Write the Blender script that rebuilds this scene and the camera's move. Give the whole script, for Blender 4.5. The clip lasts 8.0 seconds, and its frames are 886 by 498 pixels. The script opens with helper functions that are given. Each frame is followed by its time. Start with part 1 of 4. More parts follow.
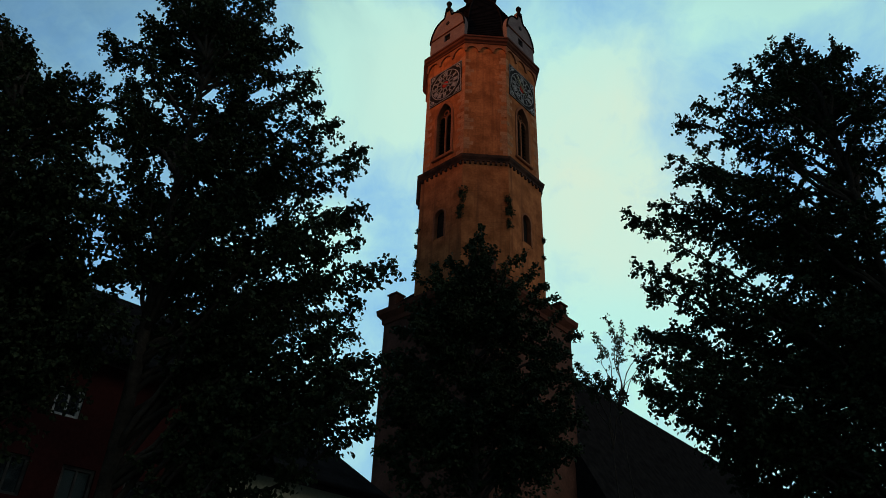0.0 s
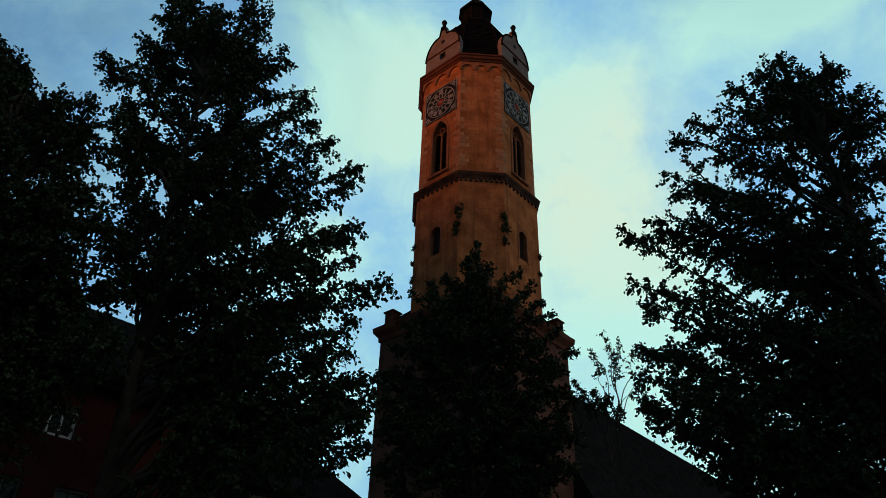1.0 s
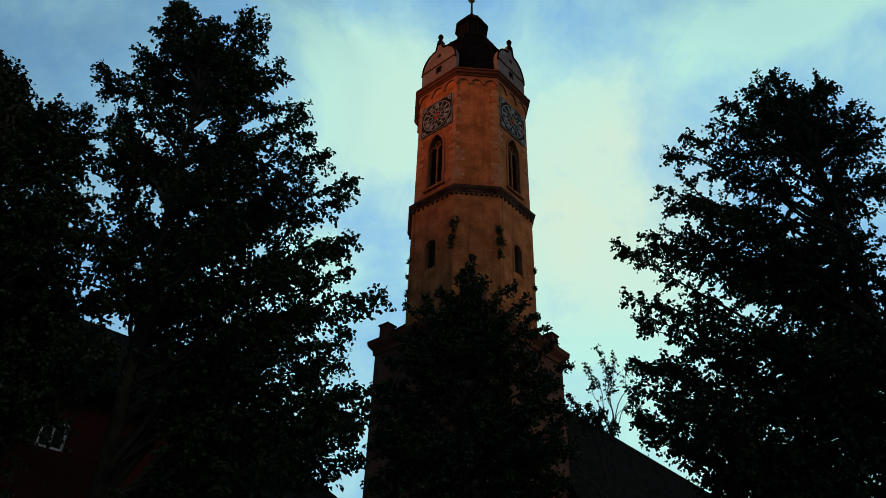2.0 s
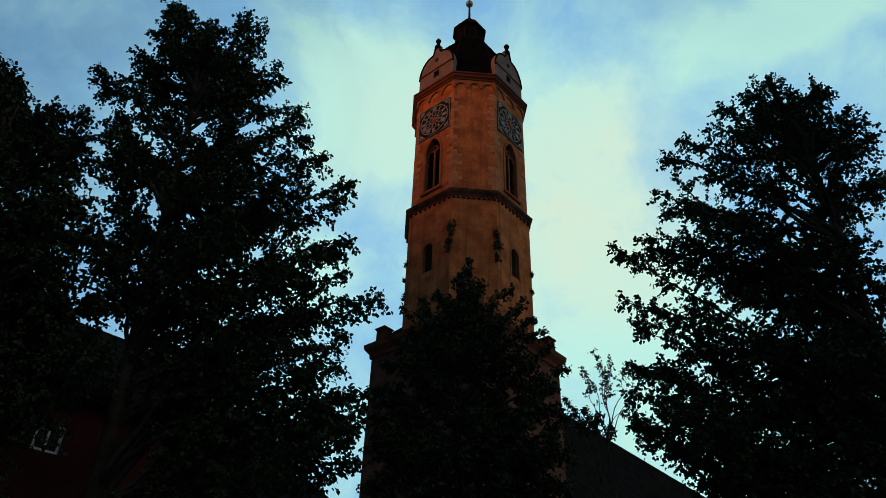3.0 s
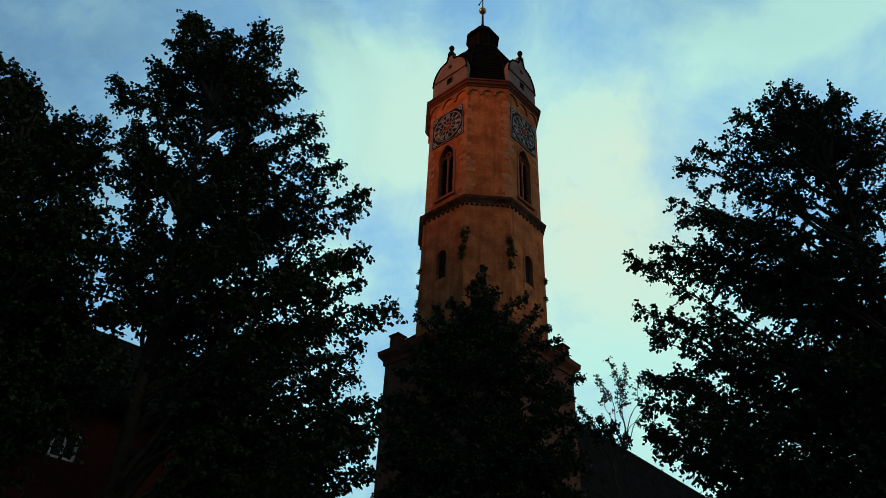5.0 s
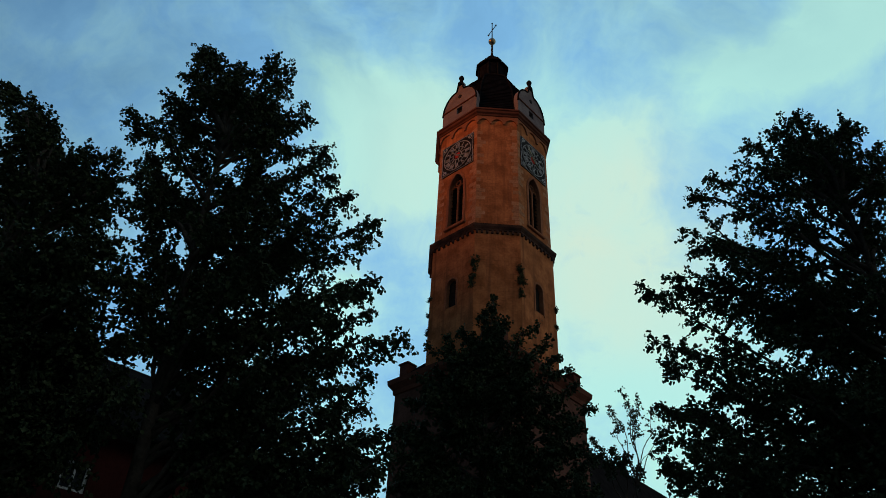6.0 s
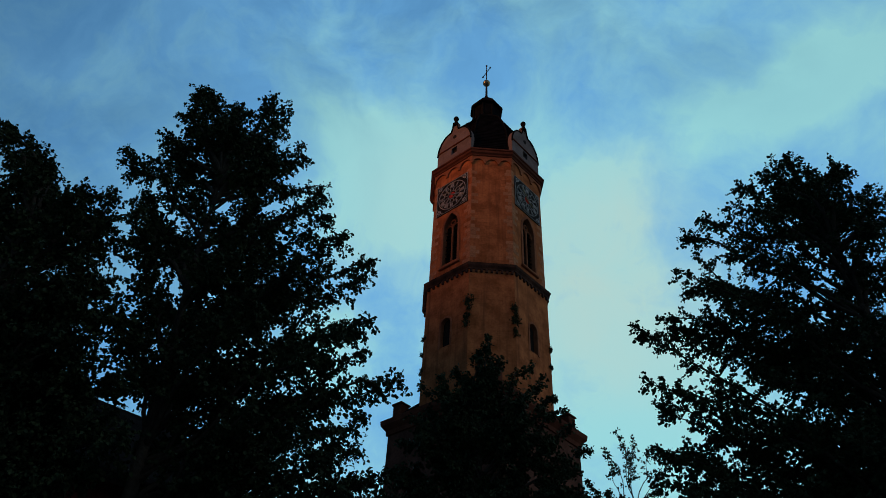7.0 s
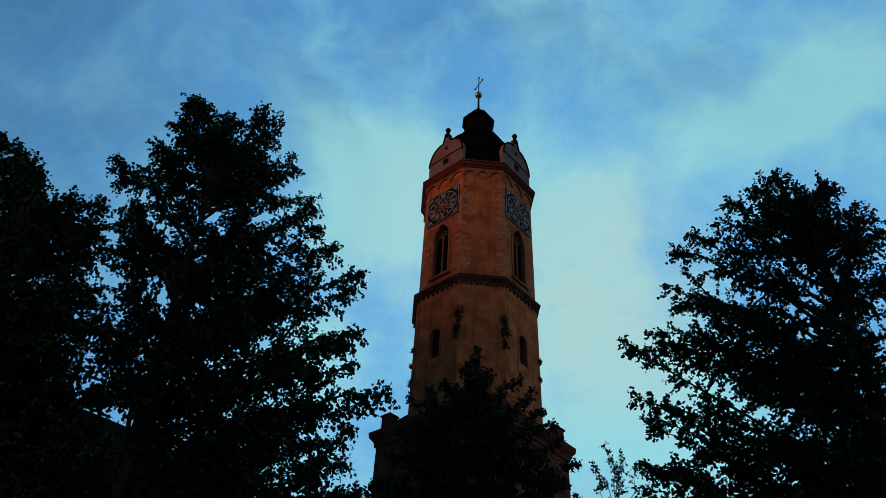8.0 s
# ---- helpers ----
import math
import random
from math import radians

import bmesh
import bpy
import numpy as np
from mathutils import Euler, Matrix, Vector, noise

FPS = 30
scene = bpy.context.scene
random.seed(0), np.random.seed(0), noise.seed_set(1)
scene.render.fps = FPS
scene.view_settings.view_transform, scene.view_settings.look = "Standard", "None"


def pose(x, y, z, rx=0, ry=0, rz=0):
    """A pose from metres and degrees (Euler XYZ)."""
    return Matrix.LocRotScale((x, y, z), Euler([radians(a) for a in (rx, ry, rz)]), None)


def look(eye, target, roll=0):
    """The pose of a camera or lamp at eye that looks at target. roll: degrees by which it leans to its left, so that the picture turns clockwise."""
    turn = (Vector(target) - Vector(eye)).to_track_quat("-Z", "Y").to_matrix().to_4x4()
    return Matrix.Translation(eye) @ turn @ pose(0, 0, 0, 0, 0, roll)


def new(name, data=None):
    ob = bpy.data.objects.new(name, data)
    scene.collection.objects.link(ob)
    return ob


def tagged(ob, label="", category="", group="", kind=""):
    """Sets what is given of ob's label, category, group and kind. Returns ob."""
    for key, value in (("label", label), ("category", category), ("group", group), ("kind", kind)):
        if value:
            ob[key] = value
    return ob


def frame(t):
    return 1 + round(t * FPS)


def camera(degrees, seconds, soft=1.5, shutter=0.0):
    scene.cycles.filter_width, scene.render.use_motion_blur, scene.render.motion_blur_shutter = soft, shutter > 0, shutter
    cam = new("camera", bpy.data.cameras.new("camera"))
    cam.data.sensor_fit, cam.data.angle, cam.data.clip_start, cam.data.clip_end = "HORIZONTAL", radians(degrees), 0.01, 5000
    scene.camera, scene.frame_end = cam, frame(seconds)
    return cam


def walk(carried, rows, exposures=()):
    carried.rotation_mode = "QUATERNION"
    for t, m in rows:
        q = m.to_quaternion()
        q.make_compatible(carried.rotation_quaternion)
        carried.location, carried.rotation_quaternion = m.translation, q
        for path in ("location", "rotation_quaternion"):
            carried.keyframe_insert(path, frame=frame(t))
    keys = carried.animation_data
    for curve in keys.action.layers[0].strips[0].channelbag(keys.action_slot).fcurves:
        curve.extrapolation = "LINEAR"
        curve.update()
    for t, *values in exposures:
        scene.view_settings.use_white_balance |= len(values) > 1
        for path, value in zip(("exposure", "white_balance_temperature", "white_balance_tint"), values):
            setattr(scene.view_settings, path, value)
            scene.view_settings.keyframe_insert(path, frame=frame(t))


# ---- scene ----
cam = camera(62.5, 8.0, soft=0.7)
EYE = (0.0, 0.0, 1.6)
ROWS = [  # seconds, yaw, pitch, roll, sway of the eye
    (0.0, 3.39, 32.15, 2.21, -0.003, 0.018, -0.022),
    (0.5, 3.14, 33.02, 1.87, 0.010, -0.000, -0.021),
    (1.0, 3.11, 33.48, 1.80, 0.013, 0.009, -0.008),
    (1.5, 2.89, 34.13, 1.79, 0.017, 0.005, -0.017),
    (3.0, 2.44, 34.84, 1.89, 0.028, -0.002, -0.041),
    (3.5, 2.12, 35.02, 1.53, 0.014, -0.004, -0.024),
    (4.0, 2.77, 34.99, 1.75, 0.000, 0.000, -0.000),
    (4.5, 3.18, 35.01, 2.22, -0.001, 0.012, 0.008),
    (6.0, 4.81, 37.42, 3.20, -0.025, -0.024, 0.065),
    (6.5, 5.00, 39.25, 3.40, -0.035, -0.052, 0.077),
    (7.0, 4.45, 40.47, 3.22, -0.031, -0.059, 0.072),
    (7.5, 4.04, 41.27, 3.16, -0.018, -0.072, 0.097),
    (8.0, 3.55, 41.34, 3.25, -0.014, -0.081, 0.109),
]
walk(cam, [(t, pose(EYE[0] + x, EYE[1] + y, EYE[2] + z, 90 + pitch, 0, yaw) @ pose(0, 0, 0, 0, 0, roll)) for t, yaw, pitch, roll, x, y, z in ROWS],
     exposures=[(0.0, 0.0, 6500, 10), (4.5, 0.0, 6500, 10), (5.5, 0.0, 6450, 10), (6.0, -0.04, 6250, 9), (6.5, -0.22, 5850, 8), (7.0, -0.38, 5450, 6), (8.0, -0.42, 5200, 5)])

# ---- world and sun ----
SUN_FROM = Vector((-0.83, -0.52, 0.24)).normalized()
world = bpy.data.worlds.new("evening_sky")
scene.world = world
world.use_nodes = True
wn, wl = world.node_tree.nodes, world.node_tree.links
wn.clear()


def wnode(kind, **values):
    n = wn.new(kind)
    for key, value in values.items():
        n.inputs[key].default_value = value
    return n


def wmath(op, a, b=None, c=None, clamp=False):
    n = wn.new("ShaderNodeMath")
    n.operation, n.use_clamp = op, clamp
    for i, v in enumerate((a, b, c)):
        if v is None:
            continue
        if isinstance(v, (int, float)):
            n.inputs[i].default_value = v
        else:
            wl.new(v, n.inputs[i])
    return n.outputs[0]


def wmix(fac, a, b):
    n = wn.new("ShaderNodeMix")
    n.data_type = "RGBA"
    for slot, v in ((0, fac), (6, a), (7, b)):
        if isinstance(v, (tuple, float, int)):
            n.inputs[slot].default_value = v
        else:
            wl.new(v, n.inputs[slot])
    return n.outputs[2]


def toward(az, el):
    a, e = radians(az), radians(el)
    return (math.sin(a) * math.cos(e), math.cos(a) * math.cos(e), math.sin(e))


coords = wn.new("ShaderNodeTexCoord").outputs["Generated"]
warp = wnode("ShaderNodeTexNoise", Scale=3.0, Detail=5.0, Roughness=0.55)
wl.new(coords, warp.inputs["Vector"])
warp_off = wn.new("ShaderNodeVectorMath")
warp_off.operation = "MULTIPLY_ADD"
wl.new(warp.outputs["Color"], warp_off.inputs[0])
warp_off.inputs[1].default_value = (0.2, 0.2, 0.2)
wl.new(coords, warp_off.inputs[2])
warped = wn.new("ShaderNodeVectorMath")
warped.operation = "SUBTRACT"
wl.new(warp_off.outputs[0], warped.inputs[0])
warped.inputs[1].default_value = (0.1, 0.1, 0.1)
norm = wn.new("ShaderNodeVectorMath")
norm.operation = "NORMALIZE"
wl.new(warped.outputs[0], norm.inputs[0])
skyway = norm.outputs[0]


def wdot(way, source):
    n = wn.new("ShaderNodeVectorMath")
    n.operation = "DOT_PRODUCT"
    wl.new(source, n.inputs[0])
    n.inputs[1].default_value = way
    return n.outputs["Value"]


def cloud(az, el, width):
    """A soft bank of cloud that fades out width degrees from its middle."""
    m = wn.new("ShaderNodeMapRange")
    m.interpolation_type = "SMOOTHSTEP"
    wl.new(wmath("ARCCOSINE", wdot(toward(az, el), skyway)), m.inputs[0])
    m.inputs[1].default_value, m.inputs[2].default_value = radians(width), 0.0
    return m.outputs[0]


# thin cloud lit from behind, over blue-grey sky
BANKS = [(2, 46, 9, 0.6), (-16, 47, 10, 0.7), (-9, 44, 10, 0.85), (-9, 41, 7, 0.6), (12, 42.5, 8, 0.85), (14.5, 39, 9, 0.9), (9, 37, 8, 0.7), (11, 32, 12, 0.9), (13, 27, 13, 0.8),
         (36, 48, 6, 0.85), (30, 47, 6, 0.7), (23, 45, 6, 0.65), (6, 58, 8, 0.3), (-10, 56, 6, 0.3), (21, 55, 7, 0.3), (-11, 22, 9, 0.6), (-13, 31.5, 8, 0.75), (20, 20, 15, 0.6)]
clear = None
for az, el, width, amount in BANKS:
    part_of = wmath("SUBTRACT", 1.0, wmath("MULTIPLY", cloud(az, el, width), amount))
    clear = part_of if clear is None else wmath("MULTIPLY", clear, part_of)
pale = wmath("SUBTRACT", 1.0, clear)
glow = wn.new("ShaderNodeMapRange")
glow.interpolation_type = "SMOOTHSTEP"
wl.new(wdot(toward(8, 28), coords), glow.inputs[0])
glow.inputs[1].default_value, glow.inputs[2].default_value = 0.3, 1.0
for az, el, width, amount in [(-9, 36.6, 5, 0.75), (-9.5, 26, 6, 0.7), (13, 50.5, 6, 0.75), (15.5, 47.5, 4, 0.35), (33, 40, 9, 0.6), (23, 40.5, 6, 0.35), (-43, 42, 16, 0.6), (-36, 53, 12, 0.6), (-18, 52, 6, 0.5), (42, 51, 6, 0.6)]:
    pale = wmath("MULTIPLY", pale, wmath("SUBTRACT", 1.0, wmath("MULTIPLY", cloud(az, el, width), amount)))
wisps = wnode("ShaderNodeTexNoise", Scale=4.5, Detail=8.0, Roughness=0.6)
wl.new(skyway, wisps.inputs["Vector"])
curls = wnode("ShaderNodeTexNoise", Scale=11.0, Detail=7.0, Roughness=0.62)
wl.new(skyway, curls.inputs["Vector"])
fine = wmath("ADD", wmath("MULTIPLY", wmath("SUBTRACT", wisps.outputs["Fac"], 0.5), 1.8), wmath("MULTIPLY", glow.outputs[0], 0.24))
pale = wmath("ADD", wmath("ADD", pale, fine), wmath("MULTIPLY", wmath("SUBTRACT", curls.outputs["Fac"], 0.5), 1.6), clamp=True)
# the sky away from the glow is dim; a brighter part out of view is added to light the tower's right faces
side_fill = wn.new("ShaderNodeMapRange")
side_fill.interpolation_type = "SMOOTHSTEP"
wl.new(wdot(toward(108, 18), coords), side_fill.inputs[0])
side_fill.inputs[1].default_value, side_fill.inputs[2].default_value = 0.35, 1.0
dim = wmix(side_fill.outputs[0], (0.03, 0.045, 0.06, 1), (0.5, 0.52, 0.48, 1))
blue = wmix(glow.outputs[0], dim, (0.24, 0.52, 0.8, 1))
bright = wmix(glow.outputs[0], dim, (0.5, 0.86, 0.77, 1))
peach = wmath("MULTIPLY", wmath("ADD", wmath("MULTIPLY", cloud(13, 37.5, 12), 1.0), wmath("MULTIPLY", cloud(-7, 42, 13), 0.3), clamp=True), wmath("MULTIPLY", wisps.outputs["Fac"], 1.5), clamp=True)
bright = wmix(peach, bright, (0.76, 0.81, 0.61, 1))
clouds = wmix(pale, blue, bright)
# darker undersides, heavier away from the glow
murk = wnode("ShaderNodeTexNoise", Scale=3.6, Detail=9.0, Roughness=0.6, Distortion=0.4)
wl.new(skyway, murk.inputs["Vector"])
under = wn.new("ShaderNodeMapRange")
wl.new(murk.outputs["Fac"], under.inputs[0])
under.inputs[1].default_value, under.inputs[2].default_value, under.inputs[4].default_value = 0.44, 0.68, 1.0
high = wn.new("ShaderNodeMapRange")
wl.new(wdot((0, 0, 1), coords), high.inputs[0])
high.inputs[1].default_value, high.inputs[2].default_value, high.inputs[4].default_value = 0.74, 0.92, 0.4
away = wmath("SUBTRACT", wmath("ADD", wmath("SUBTRACT", 1.0, glow.outputs[0]), high.outputs[0]), side_fill.outputs[0])
heavy = wmath("MULTIPLY", under.outputs[0], wmath("MULTIPLY", away, 2.2), clamp=True)
clouds = wmix(heavy, clouds, (0.09, 0.22, 0.39, 1))
sky = wn.new("ShaderNodeTexSky")
sky.sky_type, sky.sun_disc = "NISHITA", False
sky.sun_elevation = math.asin(SUN_FROM.z)
sky.sun_rotation = math.atan2(SUN_FROM.x, SUN_FROM.y)
air = wn.new("ShaderNodeBackground")
wl.new(sky.outputs[0], air.inputs[0])
air.inputs[1].default_value = 0.004
deck = wn.new("ShaderNodeBackground")
wl.new(clouds, deck.inputs[0])
deck.inputs[1].default_value = 1.0
both = wn.new("ShaderNodeAddShader")
wl.new(air.outputs[0], both.inputs[0])
wl.new(deck.outputs[0], both.inputs[1])
out = wn.new("ShaderNodeOutputWorld")
wl.new(both.outputs[0], out.inputs[0])

sun = new("sun", bpy.data.lights.new("sun", "SUN"))
sun.data.energy, sun.data.angle, sun.data.color = 2.2, radians(6), (1.0, 0.3, 0.06)
sun.matrix_world = look(SUN_FROM * 50, (0, 0, 0))


# ---- materials ----
def material(name, colors, scale=2.0, fine=25.0, rough=0.85, metal=0.0, bump=0.15, stain=0.5):
    """Two colours mixed by broad stains, with fine grain in tone and relief."""
    m = bpy.data.materials.new(name)
    m.use_nodes = True
    n, l = m.node_tree.nodes, m.node_tree.links
    b = n["Principled BSDF"]
    b.inputs["Roughness"].default_value, b.inputs["Metallic"].default_value = rough, metal
    b.inputs["Specular IOR Level"].default_value = 0.5 if rough < 0.6 else 0.05
    co = n.new("ShaderNodeTexCoord")
    big, small = n.new("ShaderNodeTexNoise"), n.new("ShaderNodeTexNoise")
    for tex, s, d in ((big, scale, 6.0), (small, fine, 4.0)):
        tex.inputs["Scale"].default_value, tex.inputs["Detail"].default_value = s, d
        l.new(co.outputs["Object"], tex.inputs["Vector"])
    ramp = n.new("ShaderNodeMapRange")
    l.new(big.outputs["Fac"], ramp.inputs[0])
    ramp.inputs[1].default_value, ramp.inputs[2].default_value = 0.5 - stain * 0.3, 0.5 + stain * 0.3
    mix = n.new("ShaderNodeMix")
    mix.data_type = "RGBA"
    l.new(ramp.outputs[0], mix.inputs[0])
    mix.inputs[6].default_value, mix.inputs[7].default_value = (*colors[0], 1), (*colors[1], 1)
    grain = n.new("ShaderNodeMix")
    grain.data_type, grain.blend_type = "RGBA", "OVERLAY"
    grain.inputs[0].default_value = 0.45
    l.new(mix.outputs[2], grain.inputs[6])
    l.new(small.outputs["Fac"], grain.inputs[7])
    l.new(grain.outputs[2], b.inputs["Base Color"])
    bp = n.new("ShaderNodeBump")
    bp.inputs["Strength"].default_value, bp.inputs["Distance"].default_value = bump, 0.03
    l.new(small.outputs["Fac"], bp.inputs["Height"])
    l.new(bp.outputs[0], b.inputs["Normal"])
    return m




def wall_material(name, low, high, dark):
    """Old lime plaster: broad patches, rain streaks running down, courses of stone showing through."""
    m = material(name, (low, high), 0.8, 5.0, 0.92, bump=0.4, stain=0.45)
    n, l = m.node_tree.nodes, m.node_tree.links
    b = n["Principled BSDF"]
    co = n.new("ShaderNodeTexCoord")
    stretch = n.new("ShaderNodeMapping")
    stretch.inputs["Scale"].default_value = (2.2, 2.2, 0.12)
    l.new(co.outputs["Object"], stretch.inputs[0])
    streak = n.new("ShaderNodeTexNoise")
    streak.inputs["Scale"].default_value, streak.inputs["Detail"].default_value = 1.0, 6.0
    l.new(stretch.outputs[0], streak.inputs["Vector"])
    turn = n.new("ShaderNodeMapping")
    turn.inputs["Rotation"].default_value = (radians(90), 0, 0)
    l.new(co.outputs["Object"], turn.inputs[0])
    blocks = n.new("ShaderNodeTexBrick")
    blocks.inputs["Scale"].default_value = 1.0
    blocks.inputs["Brick Width"].default_value, blocks.inputs["Row Height"].default_value = 0.85, 0.42
    blocks.inputs["Mortar Size"].default_value, blocks.inputs["Mortar Smooth"].default_value = 0.025, 0.6
    blocks.inputs["Color1"].default_value, blocks.inputs["Color2"].default_value = (0.75, 0.75, 0.75, 1), (1, 1, 1, 1)
    blocks.inputs["Mortar"].default_value = (0.55, 0.55, 0.55, 1)
    l.new(turn.outputs[0], blocks.inputs["Vector"])
    show = n.new("ShaderNodeTexNoise")
    show.inputs["Scale"].default_value, show.inputs["Detail"].default_value = 0.5, 3.0
    l.new(co.outputs["Object"], show.inputs["Vector"])
    worn = n.new("ShaderNodeMapRange")
    l.new(show.outputs["Fac"], worn.inputs[0])
    worn.inputs[1].default_value, worn.inputs[2].default_value, worn.inputs[4].default_value = 0.42, 0.62, 0.75
    stone = n.new("ShaderNodeMix")
    stone.data_type, stone.blend_type = "RGBA", "MULTIPLY"
    l.new(worn.outputs[0], stone.inputs[0])
    l.new(b.inputs["Base Color"].links[0].from_socket, stone.inputs[6])
    l.new(blocks.outputs["Color"], stone.inputs[7])
    wash = n.new("ShaderNodeMapRange")
    l.new(streak.outputs["Fac"], wash.inputs[0])
    wash.inputs[1].default_value, wash.inputs[2].default_value, wash.inputs[4].default_value = 0.5, 0.72, 0.7
    soot = n.new("ShaderNodeMix")
    soot.data_type = "RGBA"
    l.new(wash.outputs[0], soot.inputs[0])
    l.new(stone.outputs[2], soot.inputs[6])
    soot.inputs[7].default_value = (*dark, 1)
    l.new(soot.outputs[2], b.inputs["Base Color"])
    return m


PLASTER = wall_material("ochre_plaster", (0.27, 0.085, 0.028), (0.46, 0.155, 0.054), (0.115, 0.042, 0.02))
# base stone with the shade low on the tower put into its colour
SHADED_BASE = material("shaded_base_stone", ((0.06, 0.027, 0.018), (0.12, 0.052, 0.034)), 0.6, 6.0, 0.95, bump=0.5)
SOOT = material("sooty_sandstone", ((0.03, 0.02, 0.017), (0.09, 0.045, 0.03)), 1.2, 9.0, 0.95, bump=0.5)
STONE = material("red_sandstone", ((0.21, 0.07, 0.032), (0.31, 0.118, 0.055)), 0.7, 9.0, 0.9, bump=0.4)
GABLE = material("pale_plaster", ((0.13, 0.09, 0.085), (0.19, 0.15, 0.14)), 0.8, 9.0, 0.9, bump=0.2)
SLATE = material("dark_slate", ((0.004, 0.004, 0.005), (0.009, 0.009, 0.011)), 1.5, 14.0, 0.75, bump=0.4)
COPPER = material("dark_sheet_metal", ((0.006, 0.006, 0.007), (0.014, 0.013, 0.013)), 2.0, 20.0, 0.65, 0.0)
GOLD = material("gilt_metal", ((0.2, 0.16, 0.09), (0.4, 0.33, 0.2)), 4.0, 30.0, 0.3, 0.9, bump=0.05)
IRON = material("wrought_iron", ((0.02, 0.02, 0.02), (0.04, 0.035, 0.03)), 6.0, 40.0, 0.6, 0.5)
# the red sandstone again, darkened to carry the shadow on cornices and posts
SHADED_STONE = material("shaded_red_sandstone", ((0.07, 0.024, 0.014), (0.12, 0.042, 0.024)), 0.7, 9.0, 0.92, bump=0.4)
DIAL = material("dark_dial_stone", ((0.012, 0.011, 0.011), (0.03, 0.025, 0.022)), 1.2, 14.0, 0.8)
PALE = material("pale_dial_paint", ((0.24, 0.22, 0.2), (0.4, 0.37, 0.35)), 3.0, 25.0, 0.7)
RED = material("red_dial_paint", ((0.35, 0.03, 0.02), (0.5, 0.05, 0.03)), 3.0, 25.0, 0.6)
LOUVRE = material("dark_louvre_wood", ((0.012, 0.01, 0.009), (0.026, 0.021, 0.017)), 3.0, 20.0, 0.8)
BARK = material("bark", ((0.035, 0.028, 0.022), (0.07, 0.055, 0.042)), 3.0, 18.0, 0.95, bump=0.8)
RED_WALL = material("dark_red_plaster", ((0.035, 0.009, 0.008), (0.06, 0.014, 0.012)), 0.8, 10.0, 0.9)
CREAM = material("cream_plaster", ((0.42, 0.38, 0.24), (0.52, 0.47, 0.32)), 0.8, 10.0, 0.9)
FRAME = material("white_window_paint", ((0.42, 0.42, 0.41), (0.55, 0.55, 0.54)), 3.0, 25.0, 0.5, bump=0.05)
# darker copy of the frame paint; puts the lower windows' shade into the colour
DIMMED_FRAME = material("dimmed_window_paint", ((0.05, 0.045, 0.04), (0.1, 0.09, 0.08)), 3.0, 25.0, 0.6, bump=0.05)
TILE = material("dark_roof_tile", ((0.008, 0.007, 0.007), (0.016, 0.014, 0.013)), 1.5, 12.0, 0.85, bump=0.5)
HILL = material("wooded_slope", ((0.02, 0.03, 0.015), (0.05, 0.06, 0.03)), 0.05, 0.6, 0.95)
COBBLE = material("grey_paving_stone", ((0.10, 0.095, 0.09), (0.18, 0.17, 0.16)), 0.6, 8.0, 0.85, bump=0.5)
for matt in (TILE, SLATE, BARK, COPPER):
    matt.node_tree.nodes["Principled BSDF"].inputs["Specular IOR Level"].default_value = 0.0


def leaf_material(name, a, b):
    m = material(name, (a, b), 1.2, 20.0, 0.7, bump=0.05)
    n, l = m.node_tree.nodes, m.node_tree.links
    shade = n.new("ShaderNodeHueSaturation")
    geo = n.new("ShaderNodeNewGeometry")
    val = n.new("ShaderNodeMapRange")
    l.new(geo.outputs["Random Per Island"], val.inputs[0])
    val.inputs[3].default_value, val.inputs[4].default_value = 0.7, 1.3
    l.new(val.outputs[0], shade.inputs["Value"])
    bsdf = n["Principled BSDF"]
    l.new(bsdf.inputs["Base Color"].links[0].from_socket, shade.inputs["Color"])
    l.new(shade.outputs[0], bsdf.inputs["Base Color"])
    return m


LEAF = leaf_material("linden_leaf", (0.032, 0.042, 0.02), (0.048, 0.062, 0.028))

glass = bpy.data.materials.new("window_glass")
glass.use_nodes = True
gb = glass.node_tree.nodes["Principled BSDF"]
gb.inputs["Base Color"].default_value = (0.02, 0.025, 0.03, 1)
gb.inputs["Roughness"].default_value, gb.inputs["IOR"].default_value = 0.05, 1.9
GLASS = glass


# ---- mesh helpers ----
def mesh_object(name, bm, mat, parent=None, label="", m=None, smooth=False):
    me = bpy.data.meshes.new(name)
    bmesh.ops.recalc_face_normals(bm, faces=bm.faces)
    for f in bm.faces:
        f.smooth = smooth
    bm.to_mesh(me)
    bm.free()
    me.materials.append(mat)
    ob = new(name, me)
    if parent is not None:
        ob.parent = parent
    if m is not None:
        ob.matrix_basis = m
    return tagged(ob, label)


def part(name, bm, mat, parent, label="", m=None, smooth=False):
    return mesh_object(name, bm, mat, parent, label, m, smooth)


def thing(name, m, label, category, group="", kind=""):
    ob = new(name)
    ob.matrix_basis = m
    return tagged(ob, label, category, group, kind)


def box(x0, x1, y0, y1, z0, z1, bevel=0.0, bm=None):
    bm = bm or bmesh.new()
    made = bmesh.ops.create_cube(bm, size=1)["verts"]
    for v in made:
        v.co = Vector(((x0 + x1) / 2 + v.co.x * (x1 - x0), (y0 + y1) / 2 + v.co.y * (y1 - y0), (z0 + z1) / 2 + v.co.z * (z1 - z0)))
    if bevel:
        edges = {e for v in made for e in v.link_edges}
        bmesh.ops.bevel(bm, geom=list(edges), offset=bevel, segments=1, affect="EDGES")
    return bm


